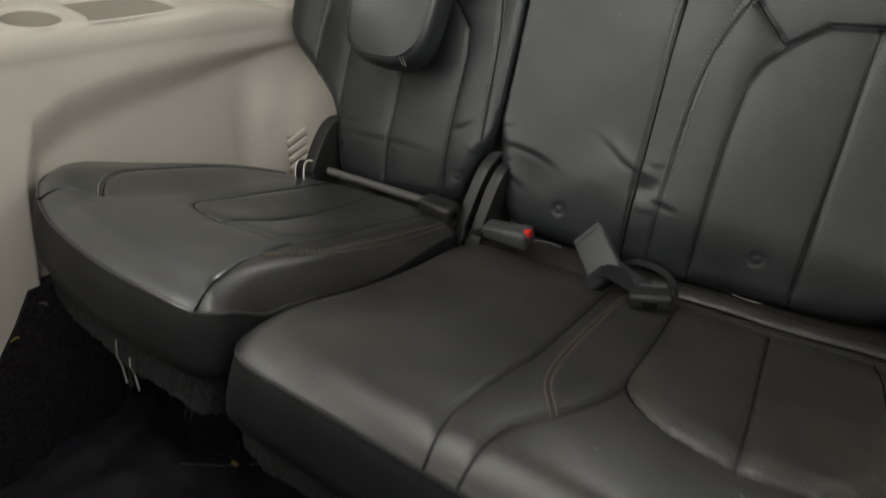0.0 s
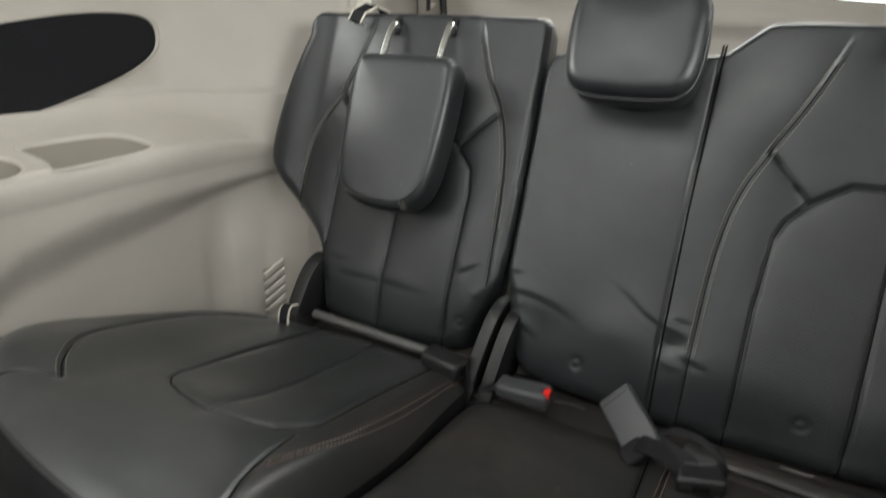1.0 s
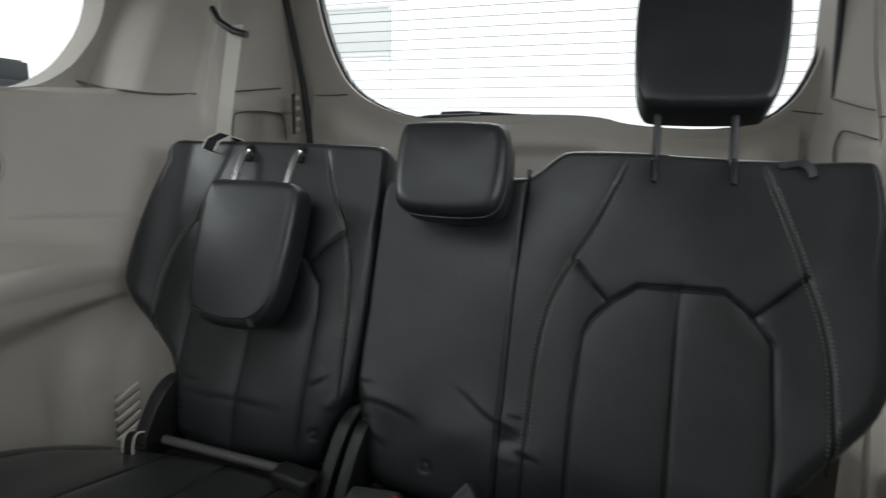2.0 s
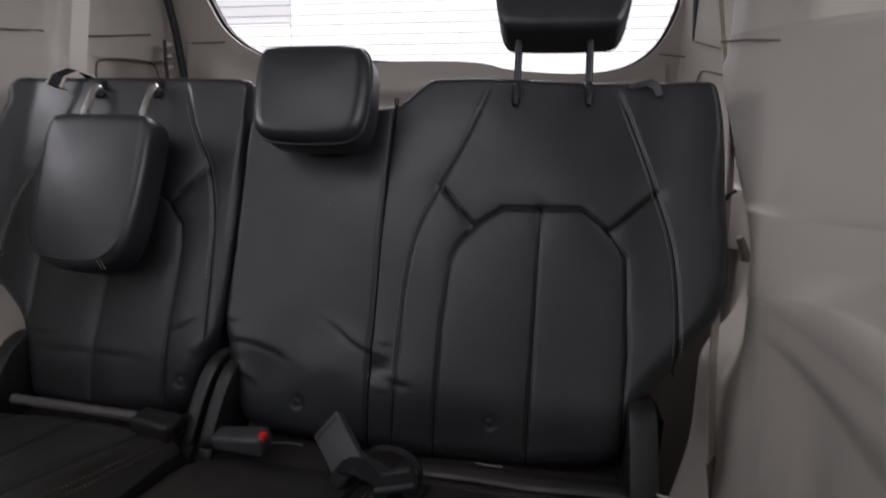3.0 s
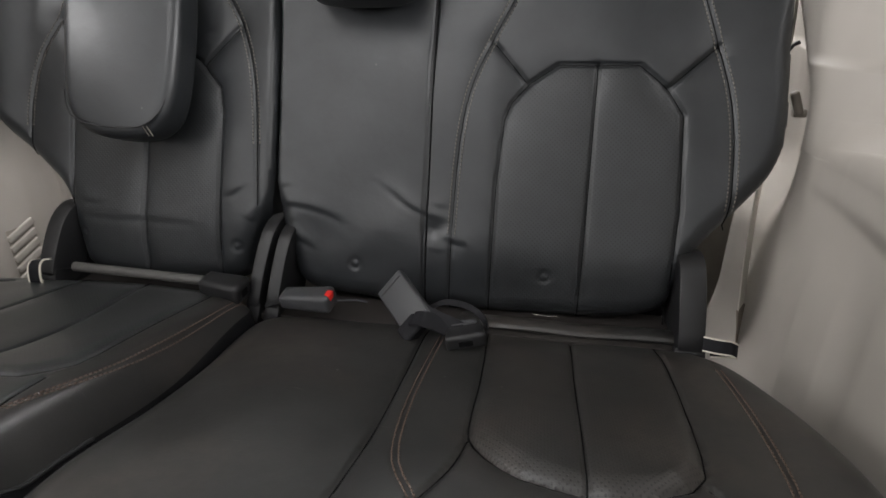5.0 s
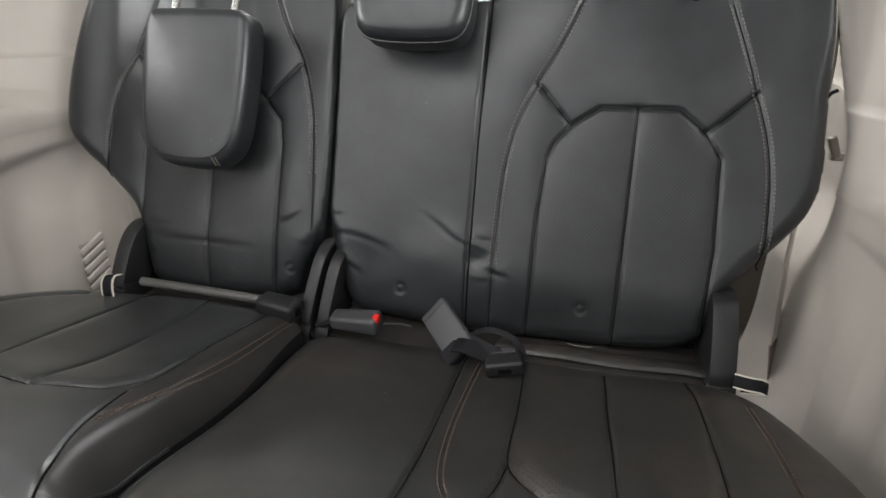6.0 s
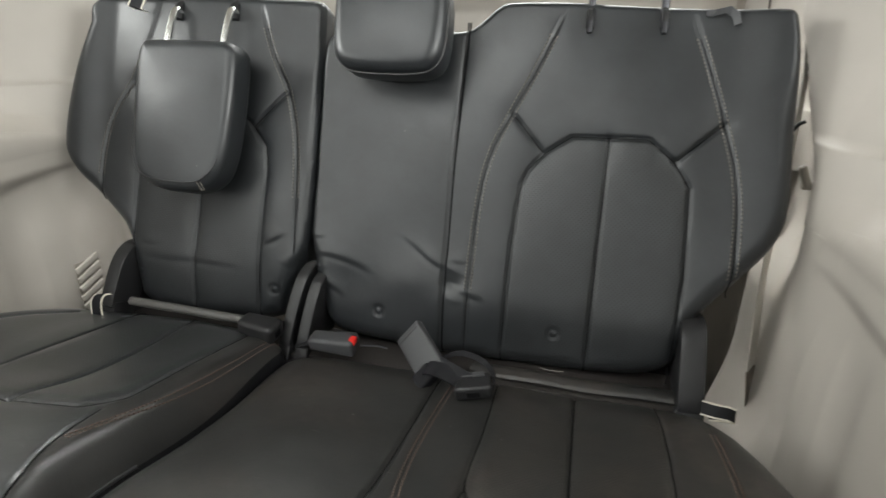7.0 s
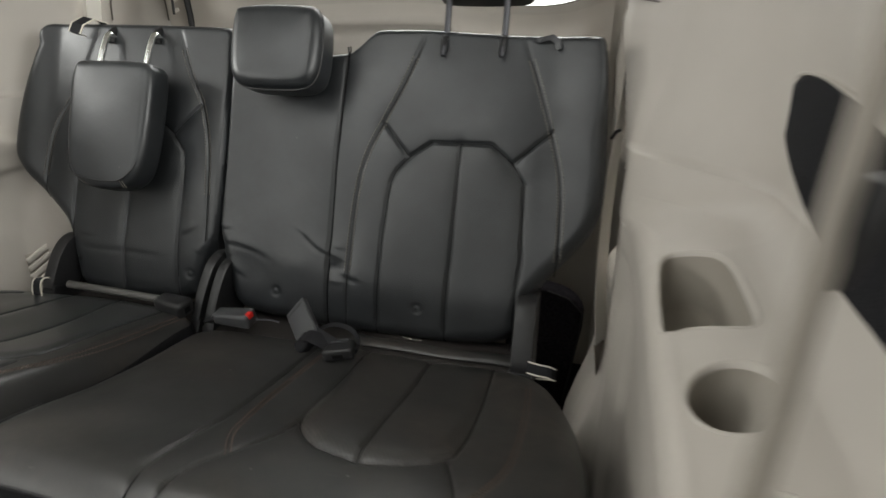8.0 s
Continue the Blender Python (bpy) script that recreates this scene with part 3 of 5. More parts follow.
for cup_y in (-0.435, -0.570):
    turn = np.linspace(0, 2 * math.pi, 40, endpoint=False)
    WELLS.append(("cup_well", np.stack([0.062 + 0.034 * np.cos(turn), cup_y + 0.041 * np.sin(turn)], 1), 0.105))



west = side_trim("wall_west", -1, 0.012, 0.06, "beige moulded plastic side trim with armrest ledge")
side_trim("wall_east", 1, -0.024, 0.0, "beige moulded plastic side trim with armrest ledge")


def speaker(side, lift, shift, label):
    """The black oval loudspeaker grille set in the upper side wall, with its moulded rim."""
    out = chaikin([(-0.065, 0.855), (-0.066, 0.893), (-0.10, 0.907), (-0.2, 0.904), (-0.35, 0.877), (-0.47, 0.84), (-0.52, 0.79), (-0.47, 0.73), (-0.38, 0.735), (-0.28, 0.762), (-0.17, 0.795), (-0.10, 0.825)], 3, True)
    mid = out.mean(0)
    ob = thing("speaker_grille", Matrix.Translation((XC + side * (LEDGE + 0.158), mid[0] + shift, mid[1] + lift)), label, "speaker grille", "loudspeaker grilles in the side walls")

    def sheet(name, rings, mat, text, cap):
        verts, n = [], len(out)
        for s, h in rings:
            for p in (out - mid) * s:
                verts.append((side * (0.012 * (p[1] + mid[1] - 0.88) / 0.25 - h), p[0], p[1]))
        faces = [(j * n + i, j * n + (i + 1) % n, (j + 1) * n + (i + 1) % n, (j + 1) * n + i) for j in range(len(rings) - 1) for i in range(n)]
        if cap:
            verts.append((-side * cap, 0, 0))
            faces += [((len(rings) - 1) * n + i, (len(rings) - 1) * n + (i + 1) % n, len(verts) - 1) for i in range(n)]
        part_mesh(name, verts, [f if side > 0 else f[::-1] for f in faces], mat, ob, text)

    sheet("rim", [(1.035, -0.004), (1.03, 0.003), (1.0, 0.005), (0.985, 0.002)], TRIM, "beige moulded rim", 0)
    sheet("mesh", [(0.99, 0.001), (0.96, 0.004), (0.9, 0.004), (0.5, 0.004)], MESH_BLACK, "fine black mesh", 0.004)


speaker(-1, 0.004, 0.072, "black oval loudspeaker grille in the beige side wall")
speaker(1, -0.024, -0.005, "black oval loudspeaker grille in the beige side wall")


def upper_side(name, side, lift, shift, header):
    """The wall above the ledge with its quarter window opening."""
    x0 = XC + side * (LEDGE + 0.165)
    x1 = XC + side * (LEDGE + 0.225)
    hole = chaikin([(-0.80, 0.996), (-0.04, 0.996), (0.0, 0.999), (0.035, 1.007), (0.080, 1.032), (0.110, 1.055), (0.140, 1.089), (0.164, 1.120), (0.184, 1.160), (0.200, 1.22), (0.215, 1.35), (-0.80, 1.36)], 2, True)
    hole = np.minimum(hole, [9.0, header])
    hole = hole + np.array([shift, 0.0])
    return slab(name, [(-0.86, 0.990 + lift), (0.69, 0.990 + lift), (0.69, 1.48), (-0.86, 1.48)], x0, x1, TRIM,
                "beige upper side panel round a quarter window", "x", [[(a, b + lift) for a, b in hole]])


# the west header is lowered, out of view, to cut off the hall lamp
upper_side("wall_west_upper", -1, 0.012, 0.06, 1.235)
upper_side("wall_east_upper", 1, -0.024, 0.0, 1.36)


def pillar(name, side, lift, shift):
    """The bulged pillar cover above the parting line, leaning back with the window's edge."""
    ys = np.concatenate([np.linspace(0.118, 0.34, 40), np.linspace(0.35, 0.68, 14)])
    zs = np.linspace(0.988, 1.47, 18)
    verts = []
    for z in zs:
        back = 0.55 * max(z - 1.0, 0)
        for y in ys:
            yy = y + shift * (1 - smooth_step(0.36, 0.6, y)) + back * (1 - smooth_step(0.16, 0.45, y))
            q = np.interp(y, [0.118, 0.128, 0.14] + PLAN_Y[7:], [0.20, 0.09, 0.036] + PLAN_HIGH[7:])
            verts.append((XC + side * (LEDGE + 0.003 + q + 0.10 * max(z - 1.0, 0) * (1 - smooth_step(0.4, 0.65, y))), yy, z + lift))
    n = len(ys)
    faces = []
    for i in range(len(zs) - 1):
        for j in range(n - 1):
            f = (i * n + j, i * n + j + 1, (i + 1) * n + j + 1, (i + 1) * n + j)
            faces.append(f if side < 0 else f[::-1])
    return tagged(new(name, mesh_of(name, verts, faces, TRIM)), "beige moulded pillar cover above the parting line", "", "", "structure")


pillar("trim_west", -1, 0.012, 0.06)
pillar("trim_east", 1, -0.024, 0.0)

# tailgate with its wide rear window
WINDOW = chaikin([(-0.47, 1.42), (-0.452, 1.28), (-0.414, 1.154), (-0.351, 1.049), (-0.196, 0.985), (-0.036, 0.994), (0.11, 0.998), (0.265, 0.994), (0.335, 0.972),
                  (0.54, 0.962), (0.639, 1.006), (0.686, 1.108), (0.70, 1.25), (0.70, 1.42)], 2, True)
gate_outer = [(-0.60, 0.0), (0.77, 0.0), (0.77, 1.48), (-0.60, 1.48)]
slab("wall_north", gate_outer, 0.66, 0.70, TRIM, "beige plastic inner panel of the tailgate", "y", [list(map(tuple, WINDOW))])
mid_w = WINDOW.mean(0)
seal = [tuple(mid_w + (p - mid_w) * 0.985) for p in WINDOW]
slab("trim_window_seal", [tuple(mid_w + (p - mid_w) * 1.004) for p in WINDOW], 0.672, 0.690, RUBBER, "black rubber seal round the rear window", "y", [seal])
glass = slab("window_1", [tuple(mid_w + (p - mid_w) * 0.998) for p in WINDOW], 0.691, 0.695, GLASS, "clear heated rear window glass", "y")
glass.visible_shadow = False


# ---- the rear bench: frames of its backs and cushions ----
RECLINE = math.atan(0.104 / 0.27)
BACK = Matrix(((1, 0, 0, 0), (0, math.sin(RECLINE), -math.cos(RECLINE), 0), (0, math.cos(RECLINE), math.sin(RECLINE), 0.47), (0, 0, 0, 1)))
SLOPE = math.atan(0.17)
CUSHION = Matrix(((1, 0, 0, 0), (0, math.cos(SLOPE), math.sin(SLOPE), 0), (0, -math.sin(SLOPE), math.cos(SLOPE), 0.41), (0, 0, 0, 1)))


def fwd(points):
    """Cushion lines are written with the distance towards the front positive."""
    return [(u, -v) for u, v in points]


def dimple(p, at, r=0.0066, deep=0.0024):
    d = np.hypot(p[:, 0] - at[0], p[:, 1] - at[1])
    return -deep * np.exp(-((d - r) / 0.0028) ** 2) - 0.0008 * np.exp(-(d / 0.018) ** 2)


def crease(p, line, deep, width, ridge=0.5):
    """A fold in the leather that fades at both ends: the leather above bulges over a narrow valley."""
    line = resample(chaikin(line, 2), 0.004)
    d, at = nearest(p, line)
    run = np.argmin(np.hypot(p[:, :1] - line[:, 0], p[:, 1:] - line[:, 1]), axis=1) / (len(line) - 1)
    fade = np.clip(np.sin(np.pi * np.clip(run, 0.04, 0.96)), 0, 1) ** 0.8
    ends = np.exp(-(np.where((run < 0.02) | (run > 0.98), d, 0) / 0.006) ** 2)
    sd = np.where(p[:, 1] > at[:, 1], d, -d)
    fold = np.exp(-(np.maximum(sd, 0) / (4 * width)) ** 2) / (1 + np.exp(np.clip(-sd / (0.35 * width), -30, 30)))
    return fade * ends * deep * (fold - ridge * np.exp(-((sd + 0.6 * width) / width) ** 2))


def plump(p, line, rise):
    """The swelling of a padded insert above the leather round it."""
    d, _ = nearest(p, line)
    return np.where(inside(p, line), rise * np.sin(np.clip(d / 0.022, 0, 1) * math.pi / 2), 0.0)


def wide_round(p):
    """The wide back is sewn tight along its top and inner edge and soft elsewhere."""
    tight = np.maximum(smooth_step(0.30, 0.42, p[:, 1]), smooth_step(0.03, 0.0, p[:, 0]) * smooth_step(0.07, 0.11, p[:, 1]))
    return 0.028 - 0.017 * tight


def narrow_round(p):
    tight = np.maximum(smooth_step(0.44, 0.47, p[:, 1]), smooth_step(-0.08, -0.05, p[:, 0]) * smooth_step(0.05, 0.09, p[:, 1]))
    return 0.030 - 0.018 * tight


# wide back
R_OUT = [(0.010, -0.045), (-0.002, 0.01), (-0.018, 0.06), (-0.024, 0.12), (-0.026, 0.29), (-0.030, 0.425), (0.0, 0.437), (0.20, 0.437), (0.218, 0.450), (0.250, 0.480), (0.264, 0.483), (0.35, 0.483), (0.52, 0.476), (0.628, 0.472), (0.645, 0.470), (0.650, 0.456),
         (0.656, 0.42), (0.664, 0.33), (0.670, 0.21), (0.660, 0.165), (0.640, 0.132), (0.575, 0.056), (0.552, 0.02), (0.545, -0.045), (0.40, -0.058), (0.25, -0.06), (0.09, -0.052)]
R_A = np.array([(0.204, 0.45), (0.200, 0.229), (0.202, -0.055)])
R_B = chaikin([(0.350, 0.478), (0.319, 0.394), (0.283, 0.322), (0.255, 0.256), (0.244, 0.18), (0.241, 0.07), (0.240, -0.055)])
R_OCT = chaikin([(0.297, -0.055), (0.299, 0.12), (0.305, 0.214), (0.313, 0.236), (0.334, 0.262), (0.373, 0.289), (0.478, 0.290), (0.516, 0.260), (0.539, 0.225), (0.544, 0.10), (0.540, 0.03), (0.538, -0.055)], 0)
R_MID = np.array([(0.425, 0.289), (0.424, 0.147), (0.422, -0.055)])
R_C = chaikin([(0.517, 0.472), (0.545, 0.40), (0.575, 0.316), (0.600, 0.233), (0.605, 0.126), (0.601, 0.08)])
R_J1, R_J2 = np.array([(0.284, 0.318), (0.334, 0.262)]), np.array([(0.575, 0.316), (0.516, 0.26)])


def wide_back_extra(p):
    h = dimple(p, (0.101, 0.0)) + dimple(p, (0.373, 0.0))
    h += crease(p, [(0.128, 0.122), (0.152, 0.108), (0.180, 0.086), (0.215, 0.072), (0.235, 0.068)], 0.0027, 0.0042, 0.40)
    h += crease(p, [(-0.03, 0.080), (0.02, 0.080), (0.06, 0.070), (0.085, 0.058)], 0.0023, 0.0040, 0.40)
    h += crease(p, [(-0.02, 0.038), (0.01, 0.034), (0.04, 0.018)], 0.0020, 0.0040, 0.45)
    h += crease(p, [(0.225, 0.046), (0.245, 0.040), (0.265, 0.036)], 0.0024, 0.0042, 0.45)
    h += -0.005 * np.exp(-(((p[:, 0] - 0.215) / 0.014) ** 2 + ((p[:, 1] - 0.056) / 0.012) ** 2))
    h += -0.006 * np.exp(-(((p[:, 0] - 0.05) / 0.05) ** 2 + ((p[:, 1] - 0.035) / 0.04) ** 2))
    h += 0.005 * np.exp(-(((p[:, 0] - 0.15) / 0.05) ** 2 + ((p[:, 1] - 0.060) / 0.035) ** 2))
    h += 0.012 * smooth_step(0.56, 0.66, p[:, 0]) * smooth_step(0.05, 0.2, p[:, 1])
    h += 0.003 * np.sin(p[:, 0] * 21 + 1) * np.sin(p[:, 1] * 17)
    h += -0.020 * smooth_step(0.07, -0.06, p[:, 1]) ** 2
    h += crease(p, [(-0.028, 0.110), (-0.012, 0.106), (0.006, 0.108)], 0.0014, 0.004, 0.4)
    h += crease(p, [(-0.025, 0.060), (-0.005, 0.056), (0.012, 0.058)], 0.0016, 0.004, 0.4)
    h += crease(p, [(0.206, 0.094), (0.222, 0.088), (0.238, 0.090)], 0.0014, 0.004, 0.4)
    h += crease(p, [(0.206, 0.030), (0.222, 0.024), (0.238, 0.028)], 0.0012, 0.004, 0.4)
    return h


wide_seat = thing("rear_bench", Matrix.Translation((0.32, -0.15, 0.0)), "wide black leather bench seat with perforated inserts", "car seat", "seats of the rear row")
ins_l = [tuple(p) for p in R_OCT if p[0] <= 0.425] + [(0.4245, 0.289), (0.422, -0.055)]
ins_r = [(0.422, -0.055), (0.4245, 0.289)] + [tuple(p) for p in R_OCT if p[0] > 0.425]
yoke = [tuple(p) for p in R_B if p[1] > 0.318] + [(0.284, 0.318), (0.334, 0.262), (0.373, 0.289), (0.478, 0.290), (0.516, 0.26), (0.575, 0.316)] + [tuple(p) for p in R_C[::-1] if p[1] > 0.317] + [(0.52, 0.6), (0.35, 0.6)]
middle = [(-0.2, -0.2), (0.202, -0.2), (0.202, -0.055), (0.200, 0.229), (0.204, 0.6), (-0.2, 0.6)]
strip = [(0.202, -0.2), (0.202, -0.055), (0.200, 0.229), (0.204, 0.6), (0.35, 0.6)] + [tuple(p) for p in R_B] + [(0.24, -0.2)]
outer = [(0.9, 0.6), (0.517, 0.6)] + [tuple(p) for p in R_C] + [(0.601, 0.0), (0.9, 0.0)]
h_wb, wide_back = upholstery(wide_seat, BACK, R_OUT, wide_round, 0.0030,
                  [(R_A, 0.004, 0.003, 0.002), (R_B, 0.003, 0.003, 0.0012), (R_OCT, 0.0045, 0.003, 0.0036), (R_MID, 0.0045, 0.003, 0.0036), (R_C, 0.003, 0.003, 0.0012), (R_J1, 0.0045, 0.003, 0.0036), (R_J2, 0.0045, 0.003, 0.0036)],
                  wide_back_extra,
                  [("insert_panel", ins_l, PERFORATED, "perforated black leather"), ("insert_panel", ins_r, PERFORATED, "perforated black leather"), ("yoke_panel", yoke, LEATHER, ""), ("centre_panel", middle, LEATHER, "creased black leather"), ("strip_panel", strip, LEATHER, ""), ("bolster_panel", outer, LEATHER, "")],
                  ("side_panel", LEATHER, ""), [(0.015, 0.0), (0.045, 0.004), (0.07, 0.02)], "backrest", LEATHER, "black leather backrest")
stitching(wide_back, R_B[1:-2], h_wb, (-0.0052, 0.0052), THREAD)
stitching(wide_back, R_C[1:-1], h_wb, (-0.0052, 0.0052), THREAD)
piping(wide_back, R_A[:-1], h_wb)
for line in (R_OCT, R_MID, R_J1, R_J2):
    seam(wide_back, line, h_wb)
for line in (R_B[1:], R_C[1:]):
    seam(wide_back, line, h_wb, 0.0009)
seam(wide_back, R_A + np.array([0.0035, 0.0]), h_wb, 0.0012)

# narrow back
L_OUT = [(-0.075, -0.042), (-0.063, 0.005), (-0.046, 0.045), (-0.028, 0.085), (-0.027, 0.20), (-0.030, 0.30), (-0.031, 0.465), (-0.036, 0.482), (-0.055, 0.486), (-0.15, 0.488), (-0.30, 0.490), (-0.445, 0.490), (-0.462, 0.484), (-0.472, 0.47), (-0.486, 0.43), (-0.506, 0.36),
         (-0.520, 0.25), (-0.509, 0.195), (-0.422, 0.125), (-0.372, 0.08), (-0.358, 0.0), (-0.352, -0.045), (-0.22, -0.055)]
L_D = chaikin([(-0.33, 0.486), (-0.381, 0.346), (-0.417, 0.286), (-0.428, 0.216), (-0.428, 0.135)])
L_E = chaikin([(-0.147, 0.486), (-0.12, 0.401), (-0.078, 0.329), (-0.056, 0.239), (-0.050, 0.075)])
L_OCT = chaikin([(-0.357, -0.05), (-0.358, 0.10), (-0.357, 0.225), (-0.345, 0.25), (-0.315, 0.285), (-0.285, 0.312), (-0.19, 0.312), (-0.150, 0.284), (-0.116, 0.245), (-0.110, 0.208), (-0.113, 0.049), (-0.114, -0.05)], 0)
L_MID = np.array([(-0.233, 0.312), (-0.234, 0.161), (-0.234, -0.05)])
L_J1, L_J2 = np.array([(-0.383, 0.345), (-0.318, 0.284)]), np.array([(-0.088, 0.335), (-0.142, 0.278)])


def narrow_back_extra(p):
    h = dimple(p, (-0.343, 0.017)) + dimple(p, (-0.085, 0.012))
    h += crease(p, [(-0.345, 0.048), (-0.30, 0.044), (-0.22, 0.046), (-0.14, 0.042)], 0.0016, 0.006)
    h += crease(p, [(-0.108, 0.085), (-0.092, 0.09), (-0.07, 0.105)], 0.002, 0.0045)
    h += 0.014 * smooth_step(-0.42, -0.48, p[:, 0]) * smooth_step(0.1, 0.22, p[:, 1])
    h += 0.003 * np.sin(p[:, 0] * 19) * np.sin(p[:, 1] * 15 + 2)
    h += -0.020 * smooth_step(0.09, -0.055, p[:, 1]) ** 2
    h += crease(p, [(-0.075, 0.060), (-0.060, 0.052), (-0.045, 0.054)], 0.0016, 0.004, 0.4)
    h += crease(p, [(-0.345, 0.072), (-0.325, 0.066), (-0.300, 0.068)], 0.0012, 0.004, 0.4)
    return h


narrow_seat = thing("rear_armchair", Matrix.Translation((-0.25, -0.15, 0.0)), "narrow black leather seat with a folded headrest", "car seat", "seats of the rear row")
l_ins_l = [tuple(p) for p in L_OCT if p[0] <= -0.233] + [(-0.2335, 0.312), (-0.234, -0.05)]
l_ins_r = [(-0.234, -0.05), (-0.2335, 0.312)] + [tuple(p) for p in L_OCT if p[0] > -0.233]
l_out = [(-0.9, 0.7), (-0.33, 0.7)] + [tuple(p) for p in L_D] + [(-0.428, 0.0), (-0.9, 0.0)]
l_in = [(0.3, 0.7), (-0.147, 0.7)] + [tuple(p) for p in L_E] + [(-0.05, 0.0), (0.3, 0.0)]
h_nb, narrow_back = upholstery(narrow_seat, BACK, L_OUT, narrow_round, 0.0030,
                  [(L_D, 0.003, 0.003, 0.0012), (L_E, 0.003, 0.003, 0.0012), (L_OCT, 0.0045, 0.003, 0.0036), (L_MID, 0.0045, 0.003, 0.0036), (L_J1, 0.0045, 0.003, 0.0036), (L_J2, 0.0045, 0.003, 0.0036)],
                  narrow_back_extra,
                  [("insert_panel", l_ins_l, PERFORATED, "perforated black leather"), ("insert_panel", l_ins_r, PERFORATED, "perforated black leather"), ("bolster_panel", l_out, LEATHER, ""), ("inner_panel", l_in, LEATHER, "")],
                  ("centre_panel", LEATHER, ""), [(0.015, 0.0), (0.045, 0.004), (0.07, 0.02)], "backrest", LEATHER, "black leather backrest")
stitching(narrow_back, L_D[1:-1], h_nb, (-0.0052, 0.0052), THREAD)
stitching(narrow_back, L_E[1:-1], h_nb, (-0.0052, 0.0052), THREAD)
for line in (L_OCT, L_MID, L_J1, L_J2):
    seam(narrow_back, line, h_nb)
for line in (L_D[1:], L_E[1:]):
    seam(narrow_back, line, h_nb, 0.0010)

# wide cushion
RC_OUT = fwd([(-0.012, 0.022), (-0.022, 0.13), (-0.031, 0.30), (-0.031, 0.40), (-0.027, 0.462), (-0.020, 0.488), (-0.006, 0.502), (0.03, 0.507), (0.126, 0.510), (0.30, 0.512), (0.50, 0.512), (0.60, 0.505), (0.655, 0.455), (0.675, 0.38), (0.674, 0.28), (0.655, 0.175), (0.61, 0.075), (0.575, 0.028), (0.40, 0.014), (0.20, 0.014)])
RC_S1 = chaikin(fwd([(0.222, 0.03), (0.217, 0.355), (0.211, 0.459), (0.218, 0.512)]))
RC_F = chaikin(fwd([(0.250, 0.04), (0.243, 0.12), (0.236, 0.254), (0.246, 0.358), (0.277, 0.411)]))
RC_OCT = chaikin(fwd([(0.302, 0.03), (0.307, 0.165), (0.304, 0.275), (0.308, 0.303), (0.331, 0.336), (0.366, 0.359), (0.452, 0.369), (0.514, 0.334), (0.525, 0.261), (0.526, 0.132), (0.520, 0.03)]), 1)
RC_MID = np.array(fwd([(0.414, 0.03), (0.413, 0.367)]))
RC_J3 = chaikin(fwd([(0.306, 0.297), (0.300, 0.35), (0.278, 0.411), (0.254, 0.455), (0.248, 0.512)]))
RC_J4 = chaikin(fwd([(0.514, 0.334), (0.532, 0.385), (0.548, 0.44), (0.552, 0.512)]))
RC_G = chaikin(fwd([(0.578, 0.05), (0.588, 0.15), (0.590, 0.24), (0.585, 0.33), (0.567, 0.388), (0.548, 0.435)]))


def wide_cushion_extra(p):
    v = -p[:, 1]
    h = -0.010 + 0.012 * smooth_step(0.30, 0.46, v) - 0.006 * smooth_step(0.44, 0.52, v) ** 2
    h += 0.010 * np.exp(-(((p[:, 0] - 0.09) / 0.09) ** 2 + ((v - 0.25) / 0.16) ** 2))
    h += -0.008 * np.exp(-(((p[:, 0] - 0.415) / 0.09) ** 2 + ((v - 0.2) / 0.13) ** 2))
    h += -0.006 * smooth_step(0.09, 0.03, v)
    h += plump(p, RC_OCT, 0.009) * smooth_step(0.12, 0.30, v)
    h += 0.0025 * np.sin(p[:, 0] * 23 + 2) * np.sin(v * 19)
    return h


c_l = [tuple(p) for p in RC_OCT if p[0] <= 0.4135] + [(0.413, -0.368), (0.414, -0.03)]
c_r = [(0.414, -0.03), (0.413, -0.368)] + [tuple(p) for p in RC_OCT if p[0] > 0.4135]
c_mid = [(-0.2, 0.1), (0.222, 0.1)] + [tuple(p) for p in RC_S1] + [(0.218, -0.7), (-0.2, -0.7)]
c_front = [tuple(p) for p in RC_J3] + [(0.248, -0.7), (0.552, -0.7)] + [tuple(p) for p in RC_J4[::-1]] + [tuple(p) for p in RC_OCT[::-1] if p[1] < -0.297]
c_strip = [(0.222, 0.1)] + [tuple(p) for p in RC_S1] + [(0.218, -0.7), (0.248, -0.7)] + [tuple(p) for p in RC_J3[::-1]] + [(0.302, -0.03), (0.302, 0.1)]
h_wc, wide_cushion = upholstery(wide_seat, CUSHION, RC_OUT, (0.042, 0.023, 0.0), 0.0030,
                  [(RC_S1, 0.004, 0.0032, 0.002), (RC_F, 0.0015, 0.004, 0.0008), (RC_OCT, 0.003, 0.0034, 0.0030), (RC_MID, 0.004, 0.0032, 0.0036), (RC_J3, 0.004, 0.0032, 0.002), (RC_J4, 0.004, 0.0032, 0.002), (RC_G, 0.0015, 0.004, 0.0008)],
                  wide_cushion_extra,
                  [("insert_panel", c_l, WORN_PERFORATED, "perforated black leather"), ("insert_panel", c_r, WORN_PERFORATED, "perforated black leather"), ("front_panel", c_front, WORN, ""), ("centre_panel", c_mid, WORN, "faintly scuffed black leather"), ("strip_panel", c_strip, WORN, "")],
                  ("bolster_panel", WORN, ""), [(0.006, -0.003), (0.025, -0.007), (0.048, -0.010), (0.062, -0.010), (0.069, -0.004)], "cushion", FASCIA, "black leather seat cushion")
edge_piping(wide_cushion, RC_OUT, h_wc)
stitching(wide_cushion, RC_F[1:], h_wc, (-0.0030, 0.0030), THREAD_TAN, label="tan double row of thread")
